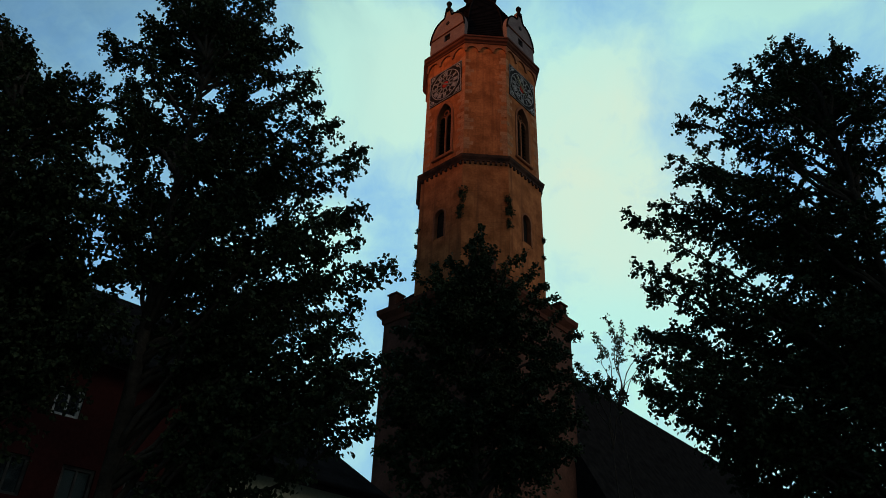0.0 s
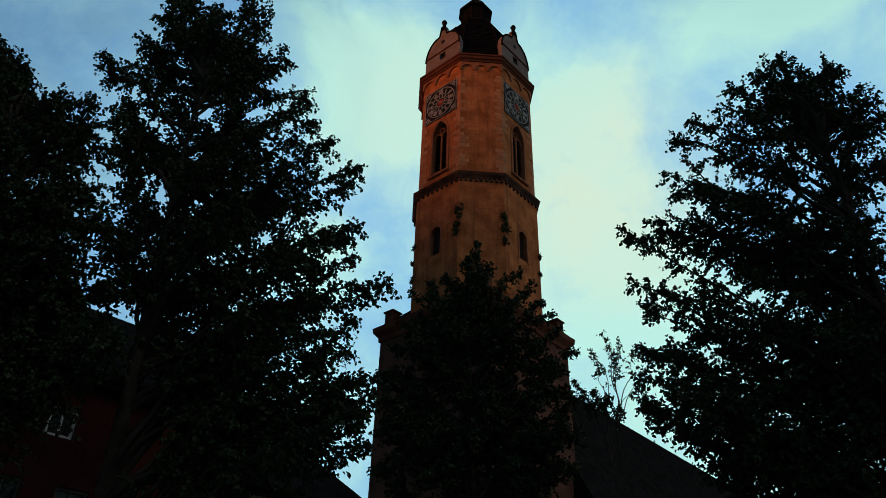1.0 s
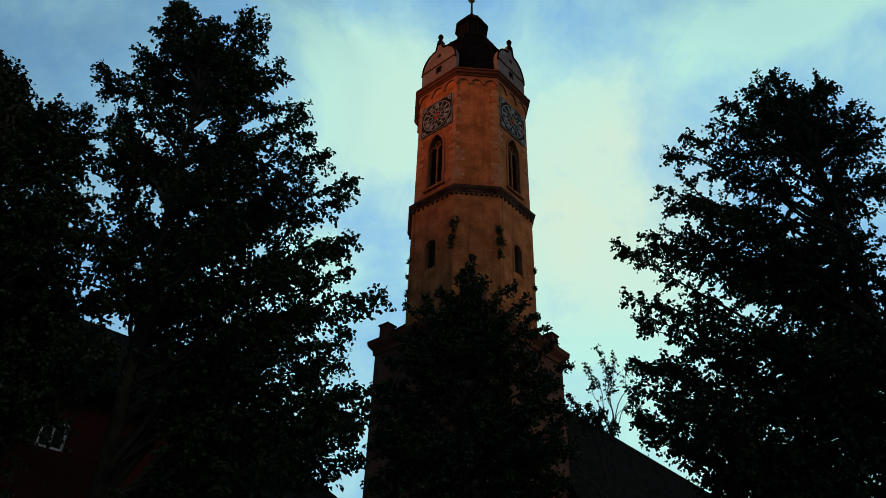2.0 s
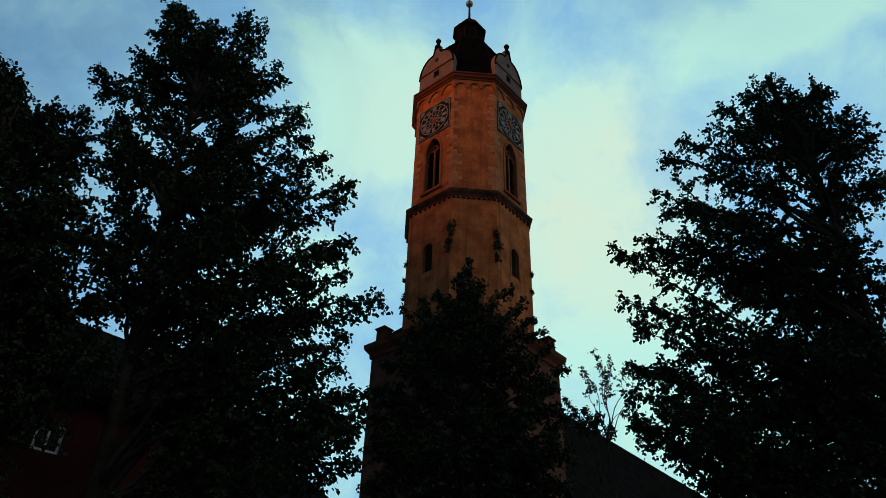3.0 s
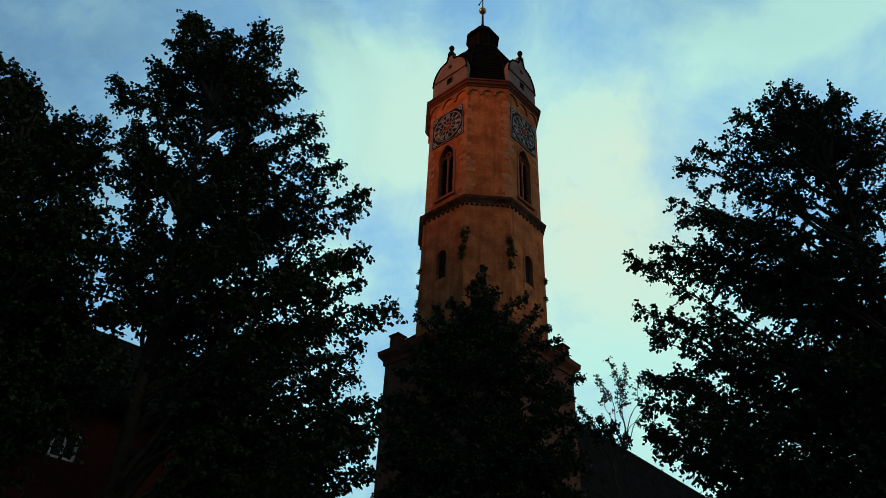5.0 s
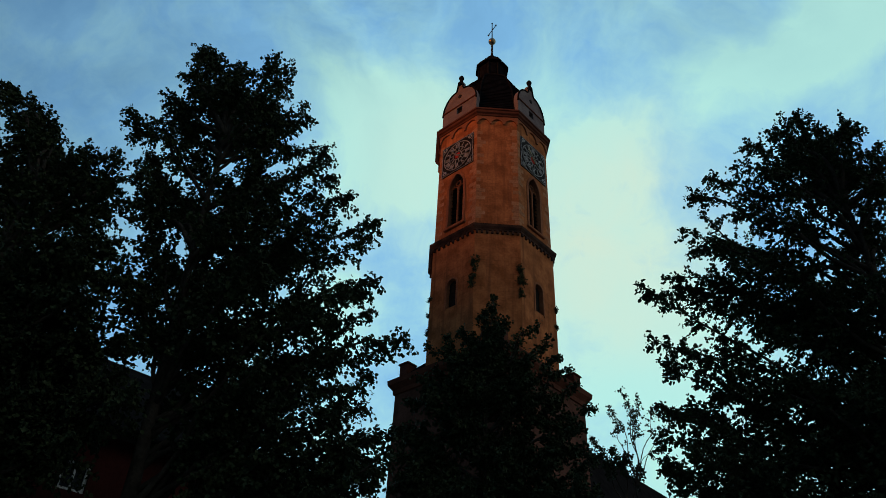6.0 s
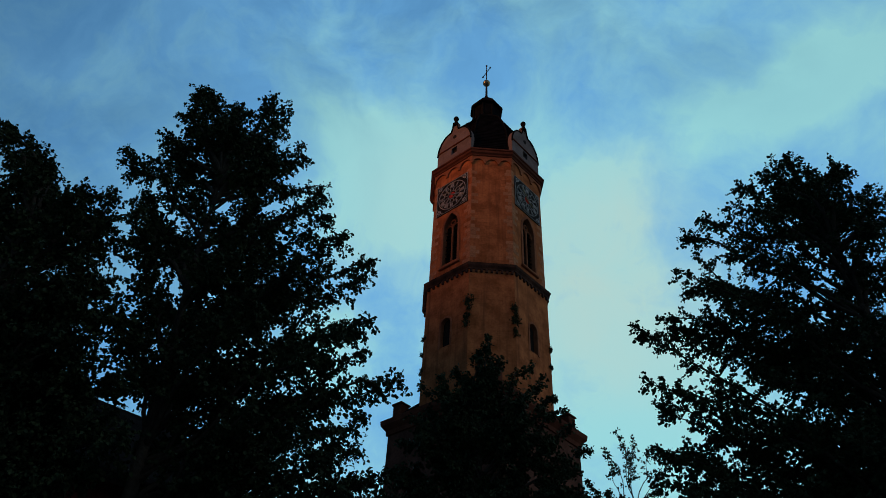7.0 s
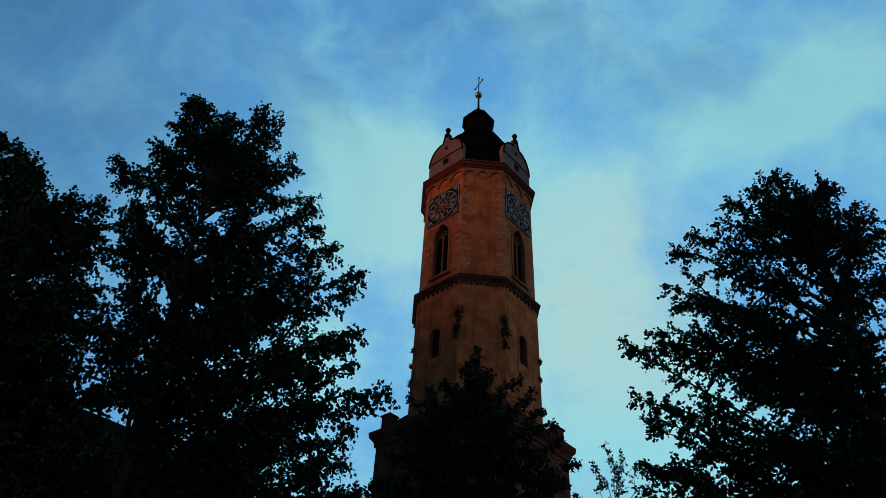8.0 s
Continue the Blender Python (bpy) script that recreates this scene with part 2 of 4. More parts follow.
# the tower's plan: an octagon whose clock sides are wider than the sides between them
CLOCK_FLAT, PLAIN_FLAT = 0.963, 0.999
CORNER_TURN = math.degrees(math.atan((math.sqrt(2) * CLOCK_FLAT - PLAIN_FLAT) / PLAIN_FLAT))
CORNER = PLAIN_FLAT / math.cos(radians(CORNER_TURN))


def half_width(k, a):
    """Half the breadth of the tower's side k where its mean flat is a."""
    own, other = (CLOCK_FLAT, PLAIN_FLAT) if k % 2 else (PLAIN_FLAT, CLOCK_FLAT)
    return a * (math.sqrt(2) * other - own)


def corner_turn(i):
    """The turn to the tower's corner i, from the side towards the square."""
    return 90 * (i // 2) + (CORNER_TURN if i % 2 == 0 else 90 - CORNER_TURN)


def lathe(profile, sides=8, turn=22.5, apothem=True, bm=None):
    """A closed turned body from (radius, z) pairs; with 8 sides it follows the tower's plan."""
    bm = bm or bmesh.new()
    k = 1 / math.cos(math.pi / sides) if apothem else 1
    rings = []
    for r, z in profile:
        if sides == 8:
            rings.append([bm.verts.new((CORNER * r * math.sin(radians(corner_turn(i))), -CORNER * r * math.cos(radians(corner_turn(i))), z)) for i in range(8)])
            continue
        rings.append([bm.verts.new((k * r * math.cos(radians(turn) + 2 * math.pi * i / sides), k * r * math.sin(radians(turn) + 2 * math.pi * i / sides), z)) for i in range(sides)])
    for a, b in zip(rings, rings[1:]):
        for i in range(sides):
            bm.faces.new((a[i], a[(i + 1) % sides], b[(i + 1) % sides], b[i]))
    bm.faces.new(rings[0])
    bm.faces.new(rings[-1])
    return bm


def tube(points, radii, sides=6, bm=None):
    """A round bar along points, tapering by radii."""
    bm = bm or bmesh.new()
    rings, side = [], None
    for i, p in enumerate(points):
        a, b = Vector(points[max(i - 1, 0)]), Vector(points[min(i + 1, len(points) - 1)])
        way = (b - a).normalized()
        if side is None:
            side = way.orthogonal().normalized()
        side = (side - way * side.dot(way)).normalized()
        other = way.cross(side)
        r = radii[i] if isinstance(radii, (list, tuple)) else radii
        rings.append([bm.verts.new(Vector(p) + r * (math.cos(2 * math.pi * k / sides) * side + math.sin(2 * math.pi * k / sides) * other)) for k in range(sides)])
    for a, b in zip(rings, rings[1:]):
        for k in range(sides):
            bm.faces.new((a[k], a[(k + 1) % sides], b[(k + 1) % sides], b[k]))
    bm.faces.new(rings[0])
    bm.faces.new(rings[-1])
    return bm


def arch(width, z0, z1, pointed=True, n=10):
    """The outline of an arched opening in x and z, from its foot up and round."""
    h = width / 2
    pts = [(-h, z0)]
    if pointed:
        rise = width * 0.95
        rad = (rise * rise + h * h) / (2 * h)
        a1 = math.asin(rise / rad)
        for i in range(n + 1):
            a = a1 * i / n
            pts.append((h - rad + rad * math.cos(a), z1 - rise + rad * math.sin(a)))
        right = pts[1:]
        return [(h, z0)] + right + [(-x, z) for x, z in reversed(right[:-1])] + [(-h, z0)]
    right = [(h * math.cos(math.pi * i / n), z1 - h + h * math.sin(math.pi * i / n)) for i in range(n + 1)]
    return [(h, z0)] + right + [(-h, z0)]


def sheet(outline, holes, y0, y1):
    """A slab in the x-z plane between y0 and y1, with openings cut through."""
    bm = bmesh.new()
    loops = []
    for pts in (outline, *holes):
        vs = [bm.verts.new((x, y0, z)) for x, z in pts]
        loops += [bm.edges.new((a, b)) for a, b in zip(vs, vs[1:] + vs[:1])]
    bmesh.ops.triangle_fill(bm, use_beauty=True, use_dissolve=False, edges=loops)
    made = bmesh.ops.extrude_face_region(bm, geom=list(bm.faces))["geom"]
    for v in made:
        if isinstance(v, bmesh.types.BMVert):
            v.co.y = y1
    return bm


def band(outer, inner, y0, y1):
    """A frame between two outlines that have the same number of points."""
    bm = bmesh.new()
    rows = [[bm.verts.new((x, y, z)) for x, z in pts] for pts, y in ((outer, y0), (outer, y1), (inner, y1), (inner, y0))]
    n = len(outer)
    for a, b in zip(rows, rows[1:] + rows[:1]):
        for i in range(n - 1):
            bm.faces.new((a[i], a[i + 1], b[i + 1], b[i]))
    for k in (0, n - 1):
        bm.faces.new([r[k] for r in rows])
    return bm


# ---- ground ----
def ground():
    bm = bmesh.new()
    bmesh.ops.create_grid(bm, x_segments=60, y_segments=60, size=600)
    for v in bm.verts:
        v.co.z = 0.03 * noise.noise(v.co * 0.05) - 0.02
    return tagged(mesh_object("ground", bm, COBBLE), "grey paved church square with worn stones", "ground", kind="structure")


ground()

# ---- church tower ----
BASE_A, DRUM_A, BELFRY_A = 5.2, 5.16, 5.06
Z_BASE, Z_STRING, Z_TOP = 27.9, 40.1, 54.1
TOWER = pose(-0.1, 52, 0, 0, 0, 6)
tower = thing("church_tower", TOWER, "tall octagonal ochre plastered church tower with dark cupola", "tower")


def face(k):
    """The turn to the tower's side k, counted from the side towards the square."""
    return pose(0, 0, 0, 0, 0, 45 * k)


def on_face(k, a):
    return face(k) @ Matrix.Translation((0, -a * (CLOCK_FLAT if k % 2 else PLAIN_FLAT), 0))


def stage(name, a, z0, z1, opening, mat, label):
    """Eight wall panels; the sides at odd numbers carry an opening."""
    for k in range(8):
        w = half_width(k, a)
        outline = [(-w, z0), (w, z0), (w, z1), (-w, z1)]
        bm = sheet(outline, [opening] if k % 2 else [], 0.0, 0.55)
        part(name, bm, mat, tower, label if k == 0 else "", on_face(k, a))


part("base_wall", lathe([(BASE_A + 0.25, 0), (BASE_A + 0.25, 1.2), (BASE_A, 1.4), (BASE_A, 27.0)], 4, 0), SHADED_BASE, tower, "square stone tower base, colour darkened for shade")
part("base_cornice", lathe([(BASE_A - 0.1, 26.7), (BASE_A + 0.12, 26.75), (BASE_A + 0.15, 27.1), (BASE_A + 0.45, 27.5), (BASE_A + 0.5, 27.9), (BASE_A - 0.2, 28.0)], 4, 0), SHADED_STONE, tower, "moulded sandstone cornice")
part("offset_roof", lathe([(BASE_A + 0.1, 27.95), (BASE_A + 0.1, 28.1), (3.4, 30.0)], 4, 0), SLATE, tower, "slate covered offset round the drum")
for k in range(4):
    post = box(-0.45, 0.45, -0.45, 0.45, 27.95, 29.3, 0.05)
    box(-0.55, 0.55, -0.55, 0.55, 29.3, 29.45, 0.04, post)
    part("corner_post", post, SHADED_STONE, tower, "squat sandstone post", pose(0, 0, 0, 0, 0, 90 * k) @ Matrix.Translation((0, -6.55, 0)) @ pose(0, 0, 0, 0, 0, 45))

LOW_OPEN = arch(1.05, 32.9, 35.6, False)
BELL_OPEN = arch(1.7, 41.5, 47.3, True)
stage("drum_wall", DRUM_A, 28.0, 39.6, LOW_OPEN, PLASTER, "stained ochre plaster wall")
stage("belfry_wall", BELFRY_A, 40.0, 53.4, BELL_OPEN, PLASTER, "warm ochre belfry wall")
part("string_course", lathe([(DRUM_A - 0.3, 39.5), (DRUM_A + 0.08, 39.54), (DRUM_A + 0.12, 39.66), (DRUM_A + 0.28, 39.84), (DRUM_A + 0.34, 40.05), (BELFRY_A + 0.05, 40.35), (BELFRY_A - 0.3, 40.35)]), SOOT, tower, "dark weathered string course")
part("top_cornice", lathe([(BELFRY_A - 0.3, 53.3), (BELFRY_A + 0.2, 53.34), (BELFRY_A + 0.24, 53.5), (BELFRY_A + 0.38, 53.62), (BELFRY_A + 0.42, 53.85), (BELFRY_A + 0.5, 53.9), (BELFRY_A + 0.5, 54.08), (BELFRY_A - 0.2, 54.25)]), SHADED_STONE, tower, "stepped red sandstone cornice, colour darkened for its shadow")

# corbel blocks under the string course
for k in (-2, -1, 0, 1, 2):
    w = half_width(k, DRUM_A + 0.1)
    for i in range(9):
        x = -w + (i + 0.5) * 2 * w / 9
        part("corbel", box(x - 0.1, x + 0.1, -0.16, 0.1, 39.22, 39.53, 0.03), SOOT, tower, "", on_face(k, DRUM_A))

# arched frieze below the top cornice
for k in range(8):
    w = half_width(k, BELFRY_A + 0.14)
    step = 2 * w / 3
    pts = [(-w, 53.36)]
    for i in range(3):
        c = -w + (i + 0.5) * step
        r = step * 0.43
        if i == 0:
            pts.append((-w, 52.35))
        pts += [(c - r * math.cos(math.pi * j / 10), 52.35 + 1.15 * r * math.sin(math.pi * j / 10)) for j in range(11)]
    pts += [(w, 52.35), (w, 53.36)]
    part("arched_frieze", sheet(list(reversed(pts)), [], -0.13, 0.02), STONE, tower, "blind arches in red sandstone" if k == 0 else "", on_face(k, BELFRY_A))

# openings of the drum and belfry
for k in (-3, -1, 1, 3):
    m = on_face(k, DRUM_A)
    part("low_window_frame", band(arch(1.35, 32.75, 35.75, False), arch(1.03, 32.9, 35.58, False), -0.05, 0.3), STONE, tower, "sandstone window surround", m)
    part("low_louvre", sheet(arch(1.05, 32.9, 35.6, False), [], 0.35, 0.4), LOUVRE, tower, "dark boarded opening", m)
    m = on_face(k, BELFRY_A)
    frame_ob = part("belfry_frame", band(arch(2.15, 41.2, 47.6, True), arch(1.66, 41.45, 47.25, True), -0.07, 0.35), STONE, tower, "moulded pointed sandstone surround", m)
    part("sill", box(-1.2, 1.2, -0.22, 0.3, 41.0, 41.24, 0.05), STONE, tower, "", m)
    part("mullion", box(-0.08, 0.08, 0.16, 0.34, 41.4, 45.9, 0.03), STONE, tower, "", m)
    tracery = bmesh.new()
    for cx in (-0.42, 0.42):
        tube([(cx + 0.40 * math.cos(a), 0.25, 45.4 + 0.62 * math.sin(a)) for a in [math.pi * j / 12 for j in range(13)]], 0.07, 6, tracery)
    tube([(0.26 * math.cos(a), 0.25, 46.3 + 0.26 * math.sin(a)) for a in [2 * math.pi * j / 14 for j in range(15)]], 0.06, 6, tracery)
    part("tracery", tracery, STONE, tower, "stone tracery", m)
    for i in range(11):
        z = 41.7 + i * 0.42
        half = 0.78
        for s in (-1, 1):
            slat = box(min(s * 0.09, s * half), max(s * 0.09, s * half), -0.13, 0.13, -0.02, 0.02)
            part("slat", slat, LOUVRE, tower, "", m @ pose(0, 0.36, z, 35, 0, 0))
    part("belfry_dark", sheet(arch(1.7, 41.45, 47.3, True), [], 0.5, 0.54), LOUVRE, tower, "", m)

# clocks
CLOCK_Z, CLOCK_H = 49.55, 1.86


def ring(r0, r1, y0, y1, n=40):
    return band([(r1 * math.cos(2 * math.pi * i / n), r1 * math.sin(2 * math.pi * i / n)) for i in range(n + 1)],
                [(r0 * math.cos(2 * math.pi * i / n), r0 * math.sin(2 * math.pi * i / n)) for i in range(n + 1)], y0, y1)


def numeral(text):
    """Roman strokes as bars, foot towards the dial's middle."""
    bm = bmesh.new()
    x = 0.0
    for ch in text:
        if ch == "I":
            box(x - 0.035, x + 0.035, -0.02, 0.02, -0.17, 0.17, 0, bm)
            x += 0.1
        else:
            for s in ((-1, 1) if ch == "X" else (-0.5, 0.5)):
                a, b = ((x + 0.05 - s * 0.08, -0.17), (x + 0.05 + s * 0.08, 0.17)) if ch == "X" else ((x + 0.05, -0.17), (x + 0.05 + s * 0.16, 0.17))
                tube([(a[0], 0, a[1]), (b[0], 0, b[1])], 0.036, 4, bm)
            x += 0.2
    mid = (x - 0.1) / 2
    for v in bm.verts:
        v.co.x -= mid
    return bm


ROMAN = ["XII", "I", "II", "III", "IIII", "V", "VI", "VII", "VIII", "IX", "X", "XI"]
for k in (-1, 1, -3, 3):
    m = on_face(k, BELFRY_A) @ Matrix.Translation((0, 0.03, CLOCK_Z))
    h = CLOCK_H
    clock = part("clock", box(-h, h, -0.1, 0.1, -h, h, 0.02), DIAL, tower, "square dark clock face with pale numerals", m)
    part("clock_border", band([(-h, -h), (h, -h), (h, h), (-h, h), (-h, -h)], [(0.04 - h, 0.04 - h), (h - 0.04, 0.04 - h), (h - 0.04, h - 0.04), (0.04 - h, h - 0.04), (0.04 - h, 0.04 - h)], -0.15, -0.1), PALE, clock)
    part("outer_ring", ring(1.58, 1.65, -0.16, -0.11), PALE, clock)
    part("middle_ring", ring(0.95, 1.0, -0.16, -0.11), PALE, clock)
    part("inner_ring", ring(0.46, 0.52, -0.16, -0.11), PALE, clock)
    part("red_rosette", lathe([(0.0, 0.05), (0.2, 0.05), (0.34, 0.0)], 12, 0), RED, clock, "red painted rosette", pose(0, -0.13, 0, 90, 0, 0))
    for i, text in enumerate(ROMAN):
        part("numeral", numeral(text), PALE, clock, "", pose(0, -0.14, 0, 0, 30 * i, 0) @ Matrix.Translation((0, 0, 1.27)) @ Matrix.Diagonal((1.25, 1, 1.25, 1)))
        part("ray", box(-0.036, 0.036, -0.16, -0.11, 0.54, 0.9), PALE, clock, "", pose(0, 0, 0, 0, 30 * i + 15, 0))
    for sx in (-1, 1):
        for sz in (-1, 1):
            part("corner_ornament", ring(0.13, 0.22, -0.16, -0.11, 14), PALE, clock, "", Matrix.Translation((sx * 1.5, 0, sz * 1.5)))
            part("corner_scroll", tube([(sx * (1.74 - 0.72 * q), -0.13, sz * (1.02 + 0.72 * q + 0.16 * math.sin(math.pi * q))) for q in [i / 8 for i in range(9)]], 0.035, 5), PALE, clock)
    short_made = bmesh.new()
    tube([(0, 0, -0.25), (0, 0, 0.6), (0, 0, 0.9)], [0.05, 0.06, 0.02], 6, short_made)
    part("hour_pointer", short_made, GOLD, clock, "gilt pointer", pose(0, -0.2, 0, 0, 118, 0))
    long_made = tube([(0, 0, -0.35), (0, 0, 1.0), (0, 0, 1.4)], [0.04, 0.05, 0.015], 6)
    part("minute_pointer", long_made, GOLD, clock, "gilt pointer", pose(0, -0.23, 0, 0, -40, 0))

# curved gables over the clock sides
def gable_outline():
    w = 2.15
    pts = [(w, 54.1), (w, 56.0)]
    for i in range(9):
        a = math.pi / 2 * i / 8
        pts.append((0.55 + 1.6 * math.cos(a) ** 1.0, 56.1 + 2.5 * math.sin(a)))
    for i in range(1, 7):
        s = i / 6
        pts.append((0.55 - 0.33 * s, 58.6 + 1.3 * s * s))
    left = [(-x, z) for x, z in reversed(pts)]
    return pts + left


for k in (-3, -1, 1, 3):
    m = on_face(k, BELFRY_A + 0.1)
    gable = part("gable", sheet(gable_outline(), [[(-0.35, 55.3), (0.35, 55.3), (0.35, 56.15), (-0.35, 56.15)]], 0.0, 0.5), GABLE, tower, "pale curved gable", m)
    part("gable_band", box(-2.2, 2.2, -0.1, 0.02, 56.34, 56.5, 0.04), SHADED_STONE, gable)
    outline = gable_outline()
    rim = [(x, -0.03, z) for x, z in outline[2:-2]]
    part("coping", tube(rim, 0.085, 6), COPPER, gable, "dark sheet coping")
    part("finial", lathe([(0.34, 59.4), (0.22, 59.8), (0.15, 60.2), (0.23, 60.4), (0.27, 60.6), (0.14, 60.85), (0.02, 60.98)], 12, 0), COPPER, gable, "dark ball finial", Matrix.Translation((0, 0.1, 0)))
    part("gable_window", box(-0.35, 0.35, 0.25, 0.3, 55.3, 56.15), LOUVRE, gable, "dark small window")
    part("gable_eye", tube([(0.0, -0.05, 57.7), (0.0, 0.02, 57.7)], 0.22, 12), LOUVRE, gable, "dark round opening")
    part("gable_roof", lathe([(1.9, 0), (1.9, 1.6), (1.2, 3.6), (0.3, 4.8), (0.02, 4.9)], 4, 45, True), SLATE, gable, "slate roof", pose(0, 2.3, 54.2))

# cupola, lantern, ball and cross
part("cupola", lathe([(4.75, 54.2), (4.6, 56.0), (4.3, 58.0), (3.7, 60.2), (2.9, 62.0), (2.1, 63.2), (1.6, 63.8)]), SLATE, tower, "bulging black slate cupola")
CUPOLA = [(4.75, 54.2), (4.6, 56.0), (4.3, 58.0), (3.7, 60.2), (2.9, 62.0), (2.1, 63.2), (1.6, 63.8)]
for k in range(8):
    part("hip_roll", tube([(0, -r * CORNER - 0.02, z) for r, z in CUPOLA], 0.09, 6), COPPER, tower, "dark sheet roll", pose(0, 0, 0, 0, 0, corner_turn(k)))
courses = bmesh.new()
for i in range(34):
    z = 54.4 + i * 0.27
    for (r0, z0), (r1, z1) in zip(CUPOLA, CUPOLA[1:]):
        if z0 <= z < z1:
            r = r0 + (r1 - r0) * (z - z0) / (z1 - z0)
            lathe([(r - 0.06, z - 0.02), (r + 0.035, z), (r + 0.03, z + 0.03), (r - 0.12, z + 0.2)], bm=courses)
tagged(part("slate_covering", courses, SLATE, tower, "overlapping slate courses"), kind="stuff")
lantern = part("lantern", lathe([(1.55, 63.7), (1.6, 64.0), (1.4, 64.1), (1.4, 66.3)]), COPPER, tower, "dark octagonal lantern")
for k in range(8):
    part("lantern_window", box(-0.36, 0.36, -0.03, 0.05, 64.4, 66.0, 0.02), SLATE, lantern, "", on_face(k, 1.4))
    part("lantern_post", box(-0.09, 0.09, -0.1, 0.1, 64.1, 66.3, 0.02), COPPER, lantern, "dark post", pose(0, 0, 0, 0, 0, corner_turn(k)) @ Matrix.Translation((0, -1.49, 0)))
part("lantern_roof", lathe([(1.3, 66.2), (1.75, 66.25), (1.72, 66.5), (1.4, 67.1), (0.85, 67.9), (0.35, 68.6), (0.12, 69.2)]), COPPER, lantern, "dark curved cap")
part("spire_pole", lathe([(0.13, 69.0), (0.1, 71.2), (0.1, 72.2)], 8), IRON, tower, "slim iron pole")
ball = bmesh.new()
bmesh.ops.create_uvsphere(ball, u_segments=20, v_segments=12, radius=0.42)
part("ball", ball, GOLD, tower, "tarnished gilt ball", pose(0, 0, 71.6), True)
cross = tube([(0, 0, 72.0), (0, 0, 75.0)], [0.07, 0.05], 8)
tube([(-0.8, 0, 73.7), (0.8, 0, 73.7)], 0.05, 8, cross)
for p in ((-0.8, 0, 73.7), (0.8, 0, 73.7), (0, 0, 75.0)):
    bmesh.ops.create_icosphere(cross, subdivisions=1, radius=0.12, matrix=Matrix.Translation(p))
part("cross", cross, IRON, tower, "slender iron cross", pose(0, 0, 0, 0, 0, -64))

# ---- nave ----
nave = thing("church_nave", TOWER @ pose(0, 0, 0, 0, 0, -44), "long church nave with steep dark tiled roof", "church")
# local y runs away from the tower along the nave
part("nave_wall", box(-7.5, 7.0, 5.0, 78.0, 0, 14.0), PLASTER, nave, "plastered nave wall")
roof = bmesh.new()
for y in (4.6, 79.0):
    for x, z in ((-8.2, 13.8), (-0.2, 27.8), (7.6, 13.8)):
        roof.verts.new((x, y, z))
roof.verts.ensure_lookup_table()
v = roof.verts
for f in ((0, 1, 4, 3), (1, 2, 5, 4), (2, 0, 3, 5), (0, 1, 2), (3, 4, 5)):
    roof.faces.new([v[i] for i in f])
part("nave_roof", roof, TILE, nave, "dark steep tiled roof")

# ---- houses on the square ----
HOUSE_TURN = 48.0   # the facades' line, from the x axis
HOUSES = pose(-6.94, 19.82, 0, 0, 0, HOUSE_TURN)


def gable_roof(x0, x1, y0, y1, z0, z1, over=0.35):
    """A pitched roof with the ridge along x; y0 is the street side."""
    bm = bmesh.new()
    mid = (y0 + y1) / 2
    rows = []
    for x in (x0 - over, x1 + over):
        top = [(y0 - over, z0), (mid, z1), (y1 + over, z0)]
        low = [(y1 + over, z0 - 0.25), (mid, z1 - 0.35), (y0 - over, z0 - 0.25)]
        rows.append([bm.verts.new((x, y, z)) for y, z in top + low])
    for i in range(6):
        bm.faces.new((rows[0][i], rows[0][(i + 1) % 6], rows[1][(i + 1) % 6], rows[1][i]))
    for r in rows:
        bm.faces.new((r[0], r[1], r[4], r[5]))
        bm.faces.new((r[1], r[2], r[3], r[4]))
    return bm


def window(parent, x, z, w, h, y, paint):
    win = part("window", band([(-w / 2, 0), (w / 2, 0), (w / 2, h), (-w / 2, h), (-w / 2, 0)], [(0.07 - w / 2, 0.07), (w / 2 - 0.07, 0.07), (w / 2 - 0.07, h - 0.07), (0.07 - w / 2, h - 0.07), (0.07 - w / 2, 0.07)], -0.06, 0.1), paint, parent, "painted window frame", Matrix.Translation((x, y, z)))
    part("pane", box(0.07 - w / 2, w / 2 - 0.07, 0.0, 0.02, 0.07, h - 0.07), GLASS, win, "dark reflecting pane")
    part("glazing_bar", box(-0.025, 0.025, -0.03, 0.03, 0.07, h - 0.07), paint, win)
    part("sill", box(-w / 2 - 0.03, w / 2 + 0.03, -0.1, 0.02, -0.035, 0.0), paint, win)
    return win


def gutter(parent, x0, x1, y, z):
    part("gutter", tube([(x0, y, z), (x1, y, z)], 0.08, 8), COPPER, parent, "zinc gutter")


